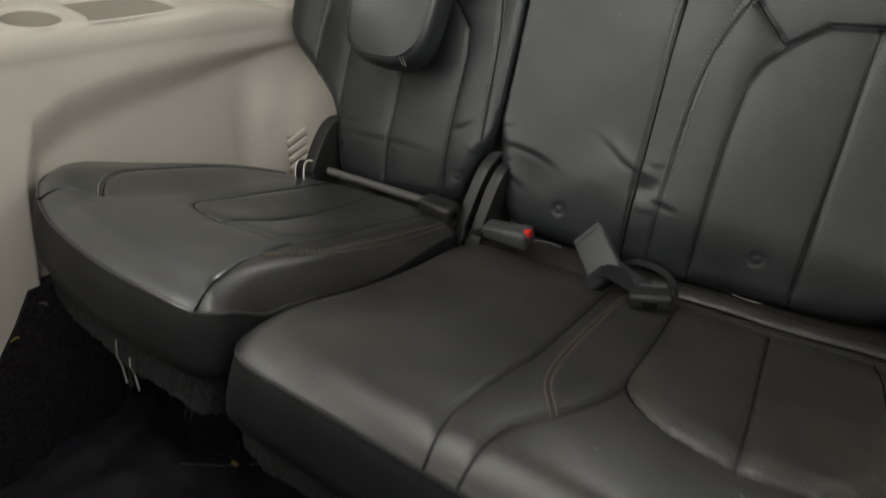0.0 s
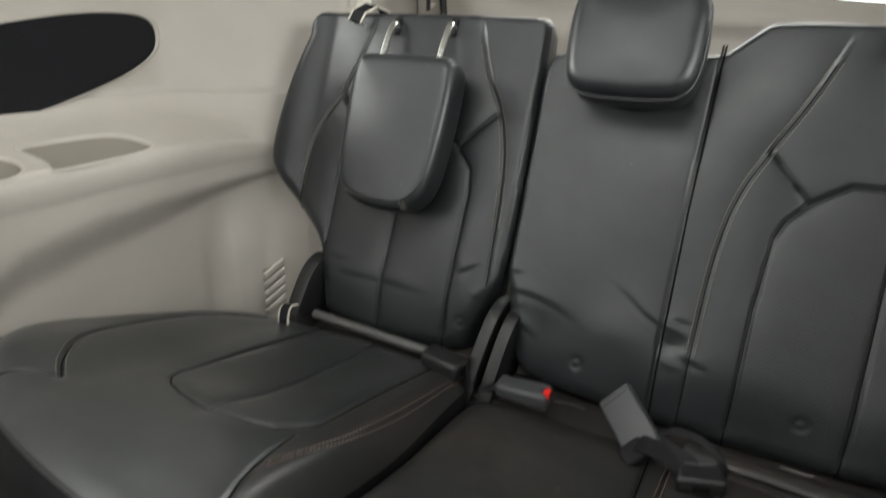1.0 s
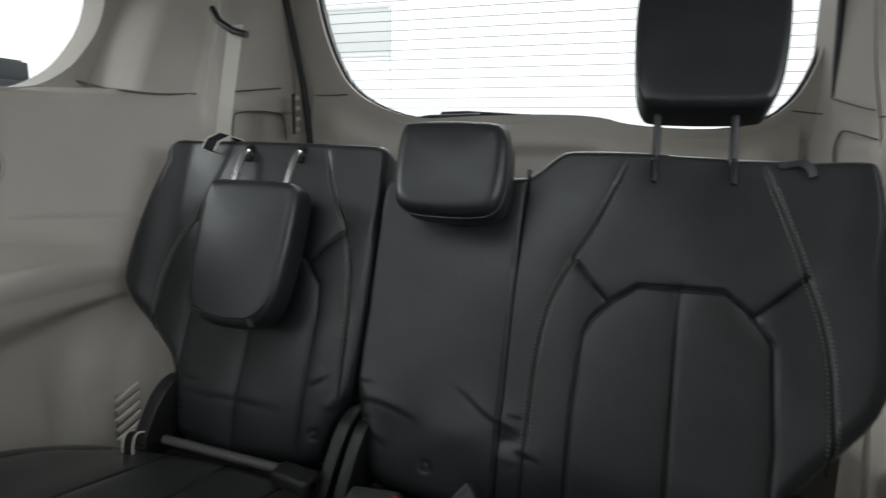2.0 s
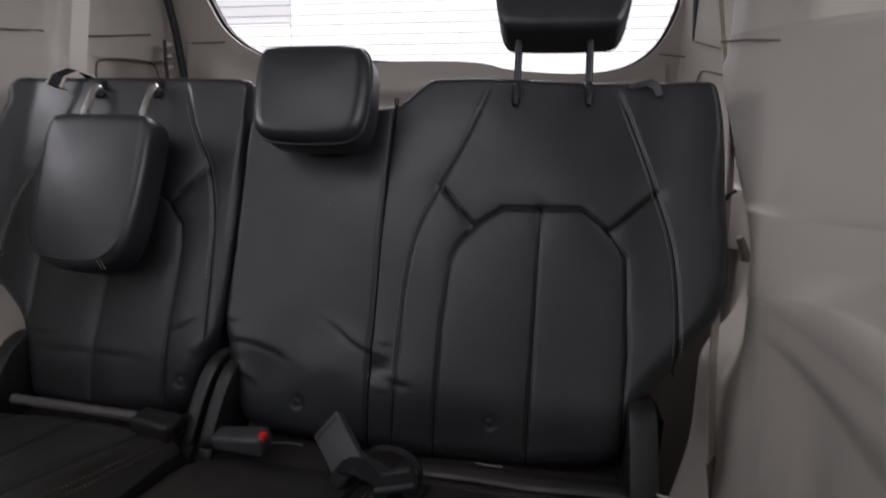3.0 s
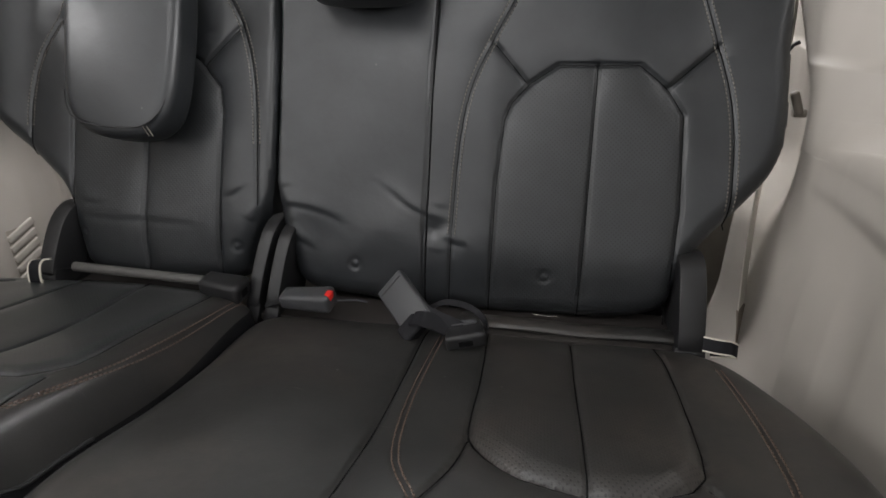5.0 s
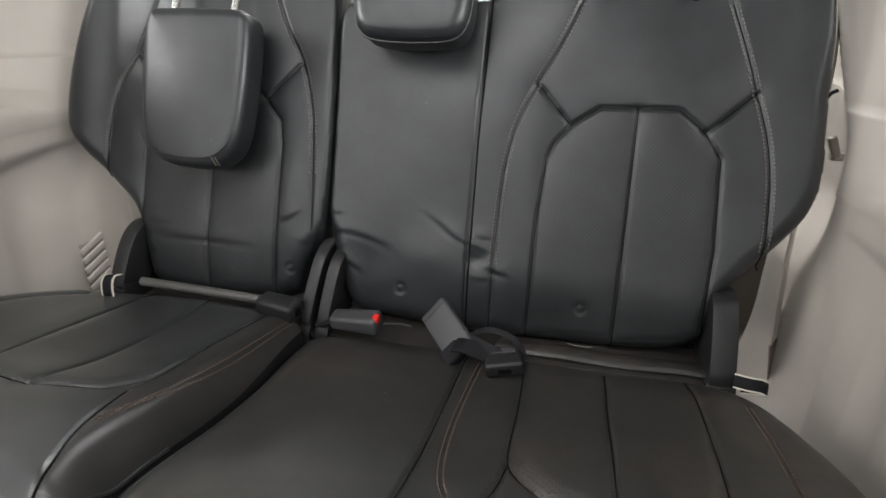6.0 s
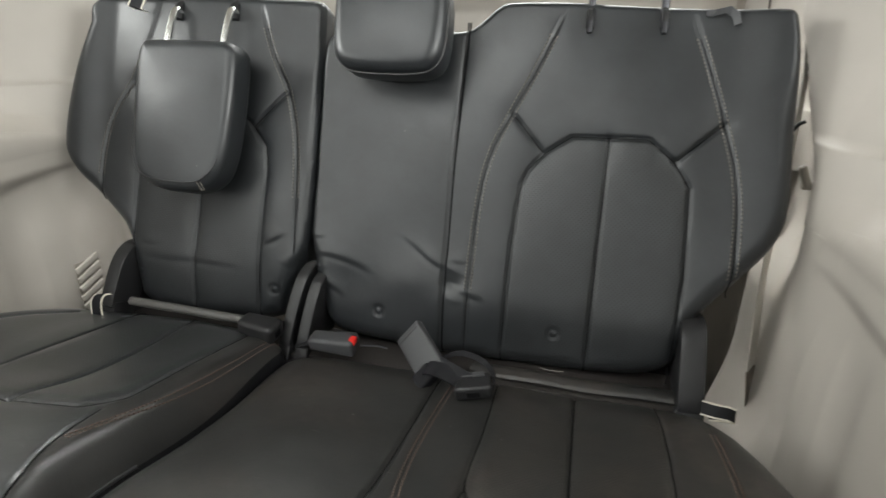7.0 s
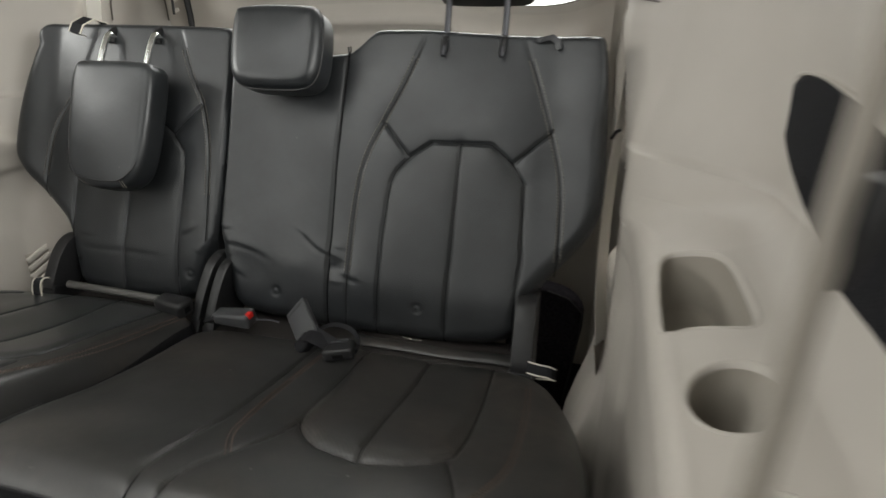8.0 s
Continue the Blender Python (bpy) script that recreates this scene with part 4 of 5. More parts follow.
stitching(wide_cushion, RC_G[1:], h_wc, (-0.0030, 0.0030), THREAD_TAN, label="tan double row of thread")
for line in (RC_S1, RC_OCT, RC_MID, RC_J3, RC_J4):
    seam(wide_cushion, line, h_wc, 0.0012)

rear_roll = chaikin(fwd([(0.262, 0.004), (0.29, 0.016), (0.42, 0.020), (0.548, 0.016)]), 3)
part("rear_roll", tube([(p[0], p[1], -0.010 + 0.001 * math.sin(p[0] * 40)) for p in resample(rear_roll, 0.01)], 0.018, 16, None, 0.45), WORN, wide_cushion, "rolled leather edge at the back of the cushion")

SLEEK = leather("glossy_black_leather", (0.0185, 0.0206, 0.0218), (0.0265, 0.0293, 0.0308), 0.32, 0.42, 0.0, 0.0, 0.65)
SLEEK_PERFORATED = perforated("glossy_perforated_leather", (0.0190, 0.0208, 0.0218), (0.0275, 0.0301, 0.0315), 0.34, 0.44, 0.0, 0.0, 0.65)

# narrow cushion
LC_OUT = fwd([(-0.030, 0.036), (-0.032, 0.13), (-0.039, 0.28), (-0.039, 0.40), (-0.036, 0.466), (-0.035, 0.490), (-0.043, 0.505), (-0.062, 0.511), (-0.10, 0.512), (-0.20, 0.509), (-0.32, 0.498), (-0.42, 0.478), (-0.50, 0.446), (-0.555, 0.40), (-0.580, 0.34), (-0.580, 0.28), (-0.545, 0.19), (-0.46, 0.10), (-0.40, 0.040), (-0.22, 0.034)])
LC_OCT = chaikin(fwd([(-0.305, 0.036), (-0.318, 0.20), (-0.325, 0.30), (-0.312, 0.335), (-0.25, 0.358), (-0.20, 0.358), (-0.110, 0.334), (-0.098, 0.20), (-0.086, 0.038)]), 1)
LC_MID = np.array(fwd([(-0.205, 0.036), (-0.213, 0.357)]))
LC_J = chaikin(fwd([(-0.110, 0.334), (-0.092, 0.42), (-0.070, 0.465), (-0.055, 0.51)]))
LC_H = chaikin(fwd([(-0.086, 0.40), (-0.070, 0.32), (-0.054, 0.20), (-0.046, 0.06)]))
LC_K = chaikin(fwd([(-0.392, 0.412), (-0.430, 0.392), (-0.480, 0.340), (-0.500, 0.27), (-0.470, 0.165), (-0.400, 0.08)]))
LC_N = chaikin(fwd([(-0.392, 0.412), (-0.425, 0.435), (-0.445, 0.470)]))


def narrow_cushion_extra(p):
    v = -p[:, 1]
    h = 0.018 + 0.014 * smooth_step(0.26, 0.42, v) - 0.007 * smooth_step(0.43, 0.52, v) ** 2
    h += -0.008 * np.exp(-(((p[:, 0] + 0.21) / 0.09) ** 2 + ((v - 0.2) / 0.12) ** 2))
    h += 0.012 * smooth_step(-0.36, -0.50, p[:, 0])
    h += plump(p, LC_OCT, 0.004) * smooth_step(0.06, 0.26, v)
    h += 0.0025 * np.sin(p[:, 0] * 21) * np.sin(v * 18 + 1)
    return h


lc_l = [tuple(p) for p in LC_OCT if p[0] <= -0.209] + [(-0.213, -0.358), (-0.205, -0.036)]
lc_r = [(-0.205, -0.036), (-0.213, -0.358)] + [tuple(p) for p in LC_OCT if p[0] > -0.209]
lc_side = [(0.2, 0.1), (-0.086, 0.1)] + [tuple(p) for p in LC_OCT[::-1] if p[0] > -0.112] + [tuple(p) for p in LC_J] + [(-0.055, -0.7), (0.2, -0.7)]
h_nc, narrow_cushion = upholstery(narrow_seat, CUSHION, LC_OUT, (0.044, 0.021, 0.026), 0.0025,
                  [(LC_OCT, 0.0026, 0.0040, 0.0010), (LC_MID, 0.004, 0.0036, 0.004), (LC_J, 0.0028, 0.0045, 0.0012), (LC_H, 0.0015, 0.004, 0.0008), (LC_K, 0.006, 0.0045, 0.003), (LC_N, 0.003, 0.003, 0.001)],
                  narrow_cushion_extra,
                  [("insert_panel", lc_l, SLEEK_PERFORATED, "perforated black leather"), ("insert_panel", lc_r, SLEEK_PERFORATED, "perforated black leather"), ("inner_panel", lc_side, WORN, "")],
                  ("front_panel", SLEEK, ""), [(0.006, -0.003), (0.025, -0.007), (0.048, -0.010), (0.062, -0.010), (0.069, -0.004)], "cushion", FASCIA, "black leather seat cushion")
edge_piping(narrow_cushion, LC_OUT, h_nc)
stitching(narrow_cushion, LC_H, h_nc, (-0.0032, 0.0032), THREAD_TAN, label="tan double row of thread")
stitching(narrow_cushion, LC_K[:7], h_nc, (-0.005, 0.005), THREAD)
for line in (LC_OCT, LC_MID, LC_J, LC_N, LC_K):
    seam(narrow_cushion, line, h_nc, 0.0015)


# ---- headrests ----
def pad(outline, depth, edge, dome_front, dome_back=0.004, steps=6):
    """A padded block: an outline swept through its depth with rounded rims and domed faces; its back lies at 0."""
    out = chaikin(outline, 3, True)
    turned = np.roll(out, -1, 0)
    if (out[:, 0] * turned[:, 1] - out[:, 1] * turned[:, 0]).sum() < 0:
        out = out[::-1]
    mid = out.mean(0)
    tang = np.roll(out, -1, 0) - np.roll(out, 1, 0)
    nrm = np.stack([-tang[:, 1], tang[:, 0]], 1)
    nrm /= np.linalg.norm(nrm, axis=1, keepdims=True)
    layers = []
    for s in (0.35, 0.7):
        layers.append((mid + (out + nrm * edge - mid) * s, -dome_back * (1 - s * s)))
    for a in np.linspace(0, math.pi / 2, steps):
        layers.append((out + nrm * edge * (1 - math.sin(a)), edge * (1 - math.cos(a))))
    for a in np.linspace(0, math.pi / 2, steps):
        layers.append((out + nrm * edge * (1 - math.cos(a)), depth - edge + edge * math.sin(a)))
    ang = np.arctan2(out[:, 1] - mid[1], out[:, 0] - mid[0])
    half = (out.max(0) - out.min(0)) / 2 - edge
    oval = np.stack([np.cos(ang), np.sin(ang)], 1) * half
    for s in (0.95, 0.88, 0.78, 0.65, 0.5, 0.33, 0.16):
        layers.append((mid + ((out + nrm * edge - mid) * s + oval * (1 - s)) * s, depth + dome_front * (1 - s * s)))
    bm = bmesh.new()
    n = len(out)
    vs = [[bm.verts.new((p[0], p[1], z)) for p in ring] for ring, z in layers]
    for a, b in zip(vs, vs[1:]):
        for i in range(n):
            bm.faces.new((a[i], a[(i + 1) % n], b[(i + 1) % n], b[i]))
    for ring, z, s in ((vs[0], -dome_back, 0), (vs[-1], depth + dome_front, 0)):
        c = bm.verts.new((mid[0], mid[1], z))
        for i in range(n):
            bm.faces.new((ring[i], ring[(i + 1) % n], c))
    return bm


def headrest(seat, u, v, n, outline, depth, edge, dome, label, piped=True):
    m = BACK @ Matrix.Translation((u, v, n))
    ob = attach(part("headrest", pad(outline, depth, edge, dome), LEATHER, None, label), seat, m)
    if piped:
        ring = chaikin(outline, 3, True)
        line = [(p[0] * 1.003, p[1] * 1.003, depth - edge) for p in ring]
        part("piping", tube(line + line[:1], 0.0018, 6), PIPING, ob, "thin black leather piping")
    return ob


left_rest = headrest(narrow_seat, -0.212, 0.272, 0.022, [(-0.088, 0.119), (-0.070, 0.121), (0.052, 0.121), (0.071, 0.116), (0.080, 0.098), (0.079, 0.0), (0.070, -0.080), (0.042, -0.110), (0.0, -0.116), (-0.050, -0.112), (-0.084, -0.088), (-0.096, -0.04), (-0.098, 0.06), (-0.096, 0.10)], 0.060, 0.016, 0.003,
                     "smooth black leather headrest folded down", False)
headrest(wide_seat, 0.108, 0.418, 0.014, [(-0.072, 0.074), (0.058, 0.074), (0.076, 0.062), (0.083, 0.035), (0.083, -0.030), (0.074, -0.056), (0.050, -0.068), (-0.050, -0.068), (-0.074, -0.056), (-0.083, -0.030), (-0.085, 0.035), (-0.082, 0.062)], 0.078, 0.020, 0.004,
                    "low rounded black leather headrest")
right_rest = headrest(wide_seat, 0.440, 0.632, -0.045, [(-0.085, 0.108), (0.085, 0.108), (0.104, 0.078), (0.098, -0.04), (0.086, -0.088), (0.070, -0.098), (-0.066, -0.098), (-0.084, -0.088), (-0.096, -0.04), (-0.100, 0.078)], 0.085, 0.013, 0.002,
                      "raised black leather headrest", False)
chin = resample(chaikin([(-0.094, -0.050), (-0.088, -0.074), (-0.066, -0.094), (-0.036, -0.100), (0.022, -0.101), (0.048, -0.092), (0.062, -0.070), (0.069, -0.030)], 2), 0.006)
part("chin_seam", tube([(p[0], p[1], 0.0622 - 0.5 * max(0.0, abs(p[0] + 0.012) - 0.064) - 0.4 * max(0.0, -0.094 - p[1])) for p in chin], 0.0013, 6), RUBBER, left_rest, "dark sewn seam near the lower edge")
for k in (0, 1):
    part("stitch_mark", tube([(0.034 + 0.006 * k, -0.098, 0.061), (0.038 + 0.006 * k, -0.110, 0.052)], 0.0007, 5), THREAD, left_rest, "short grey stitch mark")
for du in (-0.050, 0.050):
    x = -0.0285 + 0.0525 * (1 if du > 0 else -1)
    part("post", tube(spline([(x, 0.188, -0.020), (x, 0.189, -0.010), (x, 0.180, -0.003), (x, 0.150, 0.004), (x, 0.095, 0.012)], 5), 0.0058, 12), CHROME, left_rest, "polished chrome post")
    part("post", tube([(du - 0.008, -0.22, 0.035), (du - 0.008, -0.09, 0.045)], 0.0055, 12), DARK_STEEL, right_rest, "dark steel post")

# seat pan under the gap between cushions and backs
seat_pan = thing("seat_pan", Matrix.Translation((0.08, 0.0, 0.40)), "grey plastic seat pan behind the cushions", "seat frame")
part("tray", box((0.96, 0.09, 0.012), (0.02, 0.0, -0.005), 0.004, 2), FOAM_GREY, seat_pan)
part("roller_bar", tube([(-0.415, -0.028, 0.044), (-0.30, -0.028, 0.041), (-0.180, -0.028, 0.037)], 0.0075, 14), GREY_BAR, seat_pan, "round grey bar behind the narrow cushion")
part("base_frame", box((1.06, 0.26, 0.32), (0.0, -0.10, -0.22), 0.02, 2), CARPET, seat_pan, "black carpeted base under the bench")


# ---- fittings of the bench ----
def hinge_cover(u, lean, v0, v1, wide, label, n0=0.0):
    """A plastic shield over a seat hinge: an arched blade standing beside the backrest."""
    ob = thing("hinge_cover", BACK @ Matrix.Translation((u, 0, n0)) @ Matrix.Rotation(lean, 4, "Z"), label, "hinge cover", "hinge covers of the rear bench")
    prof = chaikin([(v0, -0.07), (v0, 0.028), (v0 * 0.4, 0.028), (v1 * 0.5, 0.018), (v1 * 0.9, -0.004), (v1, -0.03), (v1, -0.07)], 2)
    bm = bmesh.new()
    vs = [bm.verts.new((-wide / 2, v, n)) for v, n in prof]
    f = bm.faces.new(vs)
    ext = bmesh.ops.extrude_face_region(bm, geom=[f])
    bmesh.ops.translate(bm, vec=(wide, 0, 0), verts=[g for g in ext["geom"] if isinstance(g, bmesh.types.BMVert)])
    rims = [e for e in bm.edges if len(e.link_faces) == 2 and e.calc_face_angle(0) > 1.2]
    bmesh.ops.bevel(bm, geom=rims, offset=0.0035, segments=2, affect="EDGES", profile=0.6)
    part("shield", bm, BLACK_PLASTIC, ob)
    part("foot", box((wide * 1.15, 0.03, 0.05), (0, v0 + 0.006, 0.0), 0.004), BLACK_PLASTIC, ob, "black moulded foot")
    return ob


hinge_cover(-0.030, -0.12, -0.085, 0.066, 0.019, "dark grey plastic hinge cover between the two backrests")
hinge_cover(-0.002, -0.10, -0.085, 0.058, 0.019, "dark grey plastic hinge cover between the two backrests")
hinge_cover(0.563, 0.02, -0.095, 0.052, 0.034, "dark grey plastic hinge cover beside the side wall")
hinge_cover(-0.372, -0.08, -0.060, 0.070, 0.026, "dark grey plastic hinge cover beside the side wall")


def buckle(name, at, turn, size, mat, label, red=True):
    """A seat belt buckle: rounded body, press button at one end, stalk at the other."""
    ob = thing(name, Matrix.Translation(at) @ Euler([radians(a) for a in turn]).to_matrix().to_4x4(), label, "belt buckle", "belt buckles on the bench")
    lx, ly, lz = size
    bm = box((lx, ly, lz), (0, 0, 0), lz * 0.28, 3)
    for v in bm.verts:
        k = (v.co.x / lx + 0.5)
        v.co.z *= 0.72 + 0.28 * k
        v.co.y *= 0.85 + 0.15 * k
    body = part("body", bm, mat, ob)
    if red:
        part("press_button", box((0.010, ly * 0.40, lz * 0.34), (lx / 2 - 0.0035, -ly * 0.08, lz * 0.32), 0.002), RED, body, "bright red release button")
        part("stalk", tube([(-lx / 2, 0, -0.004), (-lx / 2 - 0.03, 0.004, -0.018)], 0.008, 8, None, 0.5), BLACK_PLASTIC, ob)
        part("wire_end", tube([(lx / 2 + 0.006, 0.0, 0.0), (lx / 2 + 0.03, 0.008, -0.004), (lx / 2 + 0.045, 0.01, -0.008)], 0.0016, 6), DARK_STEEL, ob)
    else:
        part("slot", box((0.004, ly * 0.34, lz * 0.34), (lx / 2 - 0.0012, 0, -0.001), 0.0008), SEAM, body, "dark latch slot")
        if ly > lx:
            part("cross_bar", box((0.008, ly * 0.62, 0.004), (-lx * 0.30, 0, lz * 0.42), 0.0015), GREY_PLASTIC, body, "grey plastic cross bar")
    return ob


buckle("grey_buckle", (0.048, -0.050, 0.435), (8, -3, -2), (0.076, 0.034, 0.029), GREY_PLASTIC, "charcoal seat belt buckle with red button behind the cushion")
buckle("black_buckle", (-0.073, -0.056, 0.447), (6, 5, -7), (0.066, 0.038, 0.032), BLACK_PLASTIC, "black seat belt buckle lying on the narrow cushion", False)
buckle("loose_buckle", (0.279, -0.108, 0.438), (10, 6, -80), (0.036, 0.052, 0.022), BLACK_PLASTIC, "small black buckle on the end of a loose belt", False)

# the flat grey tongue plate with its belt
px, py = Vector((0.070, -0.075, -0.036)).normalized(), Vector((0.52, 0.14, 0.60)).normalized()
py = (py - px * py.dot(px)).normalized()
pz = px.cross(py)
plate_m = Matrix.Translation((0.192, -0.062, 0.447)) @ Matrix((px, py, pz)).transposed().to_4x4()
plate = thing("belt_latch", plate_m, "flat charcoal belt latch leaning against the backrest", "belt latch")
part("plate", box((0.088, 0.048, 0.013), (0, 0, 0), 0.004, 3), GREY_PLASTIC, plate, "charcoal plastic plate")
part("label_line", box((0.0012, 0.040, 0.0006), (-0.034, 0, 0.0068), 0), BLACK_PLASTIC, plate, "thin moulded line")
part("collar", box((0.026, 0.034, 0.018), (0.036, -0.012, 0.002), 0.005, 3), WEB_BLACK, plate, "black webbing collar")
part("rivet", tube([(0.037, 0.019, 0.005), (0.037, 0.019, 0.0085)], 0.003, 10), DARK_STEEL, plate)
loose_belt = thing("loose_belt", Matrix.Translation((0.25, -0.09, 0.43)), "short loop of black webbing between latch and buckle", "belt")
part("webbing", ribbon(spline([(-0.042, -0.002, 0.014), (-0.026, -0.010, 0.020), (-0.006, -0.014, 0.017), (0.012, -0.018, 0.012), (0.026, -0.022, 0.010)]), (0.006, 0.022, 0.008), 0.0024), WEB_BLACK, loose_belt)
part("webbing_fold", ribbon(spline([(-0.030, 0.008, 0.022), (-0.014, -0.002, 0.021), (0.006, -0.010, 0.018), (0.024, -0.016, 0.014)]), (0.006, 0.012, 0.010), 0.0024), WEB_BLACK, loose_belt, "folded black webbing")
part("webbing_loop", ribbon(spline([(-0.030, 0.022, 0.014), (-0.008, 0.033, 0.021), (0.016, 0.033, 0.021), (0.038, 0.024, 0.017), (0.052, 0.006, 0.012), (0.055, -0.012, 0.007), (0.048, -0.024, 0.004)]), (0.002, 0.004, 0.007), 0.0022), WEB_BLACK, loose_belt, "looped black webbing")

# pull straps
strap_r = thing("pull_strap", Matrix.Translation((0.574, -0.060, 0.405)), "black pull strap with white edges beside the hinge", "strap", "pull straps")
striped_strap("webbing", strap_r, spline([(0.002, 0.004, 0.017), (0.020, 0.000, 0.0165), (0.034, 0.001, 0.015), (0.043, 0.004, 0.010), (0.046, 0.010, 0.006), (0.040, 0.013, 0.004), (0.016, 0.014, 0.002)], 4), (0.001, 0.009, 0.017))
strap_l = thing("pull_strap", Matrix.Translation((-0.346, -0.072, 0.452)), "black pull strap with white edges hanging from the hinge", "strap", "pull straps")
striped_strap("webbing", strap_l, spline([(-0.008, 0.016, 0.016), (-0.010, 0.004, 0.019), (-0.012, -0.003, 0.010), (-0.014, -0.005, -0.010), (-0.015, -0.002, -0.026), (-0.014, 0.006, -0.030)], 4), (0.020, 0.002, 0.002))
strap_t = thing("release_strap", BACK @ Matrix.Translation((-0.352, 0.478, 0.0)), "black release strap with white edges over the backrest", "strap", "pull straps")
striped_strap("webbing", strap_t, [(0.012, 0.008, -0.05), (0.010, 0.018, -0.012), (0.002, 0.016, 0.010), (-0.010, 0.000, 0.022), (-0.018, -0.016, 0.020), (-0.012, -0.018, 0.012)], (0.024, -0.004, -0.006))
strap_u = thing("release_strap", BACK @ Matrix.Translation((0.553, 0.459, 0.0)), "crumpled grey release strap over the wide backrest", "strap", "pull straps")
part("webbing", ribbon([(-0.026, 0.000, -0.02), (-0.020, 0.008, -0.004), (-0.008, 0.004, 0.008), (0.008, 0.008, 0.010), (0.018, 0.002, 0.008), (0.022, -0.012, 0.010)],
                       [(0.010, 0.002, 0.008), (0.010, 0.002, 0.008), (0.005, 0.008, 0.006), (0.006, 0.008, 0.004), (0.008, 0.005, 0.004), (0.008, 0.002, 0.003)], 0.002), GREY_PLASTIC, strap_u, "grey woven webbing")

# post sleeves on the wide backrest
for u in (0.382, 0.482):
    sleeve = thing("post_sleeve", BACK @ Matrix.Translation((u, 0.445, 0.004)), "black plastic headrest post sleeve on the backrest", "post sleeve", "headrest post sleeves")
    part("collar", tube([(0, 0.026, -0.01), (0, 0.018, 0.003), (0, -0.004, 0.004)], 0.0055, 12), BLACK_PLASTIC, sleeve)
    part("pin", tube([(0, 0.004, 0.006), (0, -0.012, 0.007)], 0.004, 10), DARK_STEEL, sleeve)
for u in (-0.296, -0.191):
    sleeve = thing("post_sleeve", BACK @ Matrix.Translation((u, 0.448, 0.004)), "black plastic headrest post sleeve on the backrest", "post sleeve", "headrest post sleeves")
    part("collar", tube([(0, 0.030, -0.012), (0, 0.020, -0.001), (0, 0.000, 0.000)], 0.0085, 12), BLACK_PLASTIC, sleeve)

# rounded black shape standing in the cargo well behind the bench
bag = thing("cargo_shape", Matrix.Translation((0.606, 0.40, 0.27)) @ Matrix.Rotation(radians(90), 4, "X"), "rounded black shape standing in the cargo well", "bag")
part("body", pad([(-0.12, 0.112), (-0.03, 0.108), (0.02, 0.094), (0.054, 0.060), (0.052, 0.0), (0.036, -0.06), (0.020, -0.27), (-0.12, -0.27)], 0.06, 0.014, 0.004), CARPET, bag)
part("piping", tube([(-0.03, 0.104, 0.062), (0.018, 0.090, 0.062), (0.049, 0.058, 0.062), (0.047, 0.0, 0.062), (0.02, -0.20, 0.062)], 0.002, 6), RUBBER, bag, "black edge piping")


# ---- side walls: belts, vents, hooks ----
SOILED = material("soiled_webbing", (0.15, 0.12, 0.095), 0.85)
tinted(SOILED, (0.12, 0.097, 0.078), (0.22, 0.187, 0.155), 14.0)
# dark discs added to stand for the shade at the bottom of the cups
WELL_SHADE = material("shaded_well_bottom", (0.075, 0.064, 0.056), 0.8)
relief(WELL_SHADE, (("noise", 300.0, 0.3, 0.0006),))
for side, lift, shift in ((-1, 0.012, 0.06), (1, -0.024, 0.0)):
    for cy in (-0.435, -0.570):
        fall = ledge_fall(cy, side)
        mat = thing("cup_shade_disc", Matrix.Translation((XC + side * (LEDGE + (0.049 if side < 0 else 0.061)), cy + shift + (0.030 if side < 0 else 0.0), 0.703 + TOP_SLOPE * 0.039 + fall - 0.100 + lift)) @ Matrix.Rotation(-side * math.atan(TOP_SLOPE), 4, "Y"), "dark disc for the shade at the bottom of a cup well", "cup mat", "mats in the cup wells")
        part("disc", tube([(0, 0, 0.0), (0, 0, 0.004)], 0.030, 24), WELL_SHADE, mat)
        part("rib", box((0.05, 0.004, 0.002), (0, 0, 0.005), 0.0008), WELL_SHADE, mat)

GROOVE = material("shadowed_groove", (0.12, 0.108, 0.095), 0.8)


def wall_x(ob, y, z):
    """Where a side panel lies at a height."""
    return min(ob.data.vertices, key=lambda v: (v.co.y - y) ** 2 + (v.co.z - z) ** 2).co.x


xa, xb = wall_x(west, 0.045, 0.41), wall_x(west, 0.11, 0.41)
swing = math.atan2(xa - xb, 0.065)
vent = thing("air_vent", Matrix.Translation(((xa + xb) / 2 + 0.001, 0.078, 0.410)) @ Matrix.Rotation(swing, 4, "Z"), "beige slatted air vent low in the side wall", "air vent")
# the shade of the gaps is put into this plate's colour
part("recess", box((0.003, 0.052, 0.088), (0.0005, 0, 0), 0.001, 2), SHADED_TRIM, vent, "plate darkened for the shade between slats")
for k in range(5):
    tilt = Matrix.Rotation(radians(20), 4, "X")
    part("slat", box((0.006, 0.056, 0.0125), (0.0025, 0, -0.038 + 0.019 * k), 0.0028, 3, tilt), TRIM, vent, "beige slat")
slots = thing("air_slots", Matrix.Translation((-0.487, 0.605, 0.956)) @ Matrix.Rotation(radians(40), 4, "Z"), "four small moulded slots in the rear trim", "air vent")
# dark plate stands for the shade behind the slots
part("recess", box((0.006, 0.030, 0.100), (-0.002, 0, 0.039), 0.001, 2), RUBBER, slots, "plate darkened for the shade between slats")
for k in range(4):
    part("slat", box((0.016, 0.030, 0.010), (0.004, 0, 0.026 * k), 0.004, 2, Matrix.Rotation(radians(-25), 4, "Y")), TRIM, slots, "beige slat")

seat_belt = thing("seat_belt", Matrix.Translation((-0.44, 0.30, 1.13)), "beige shoulder belt with dark guide on the pillar", "seat belt", "shoulder belts")
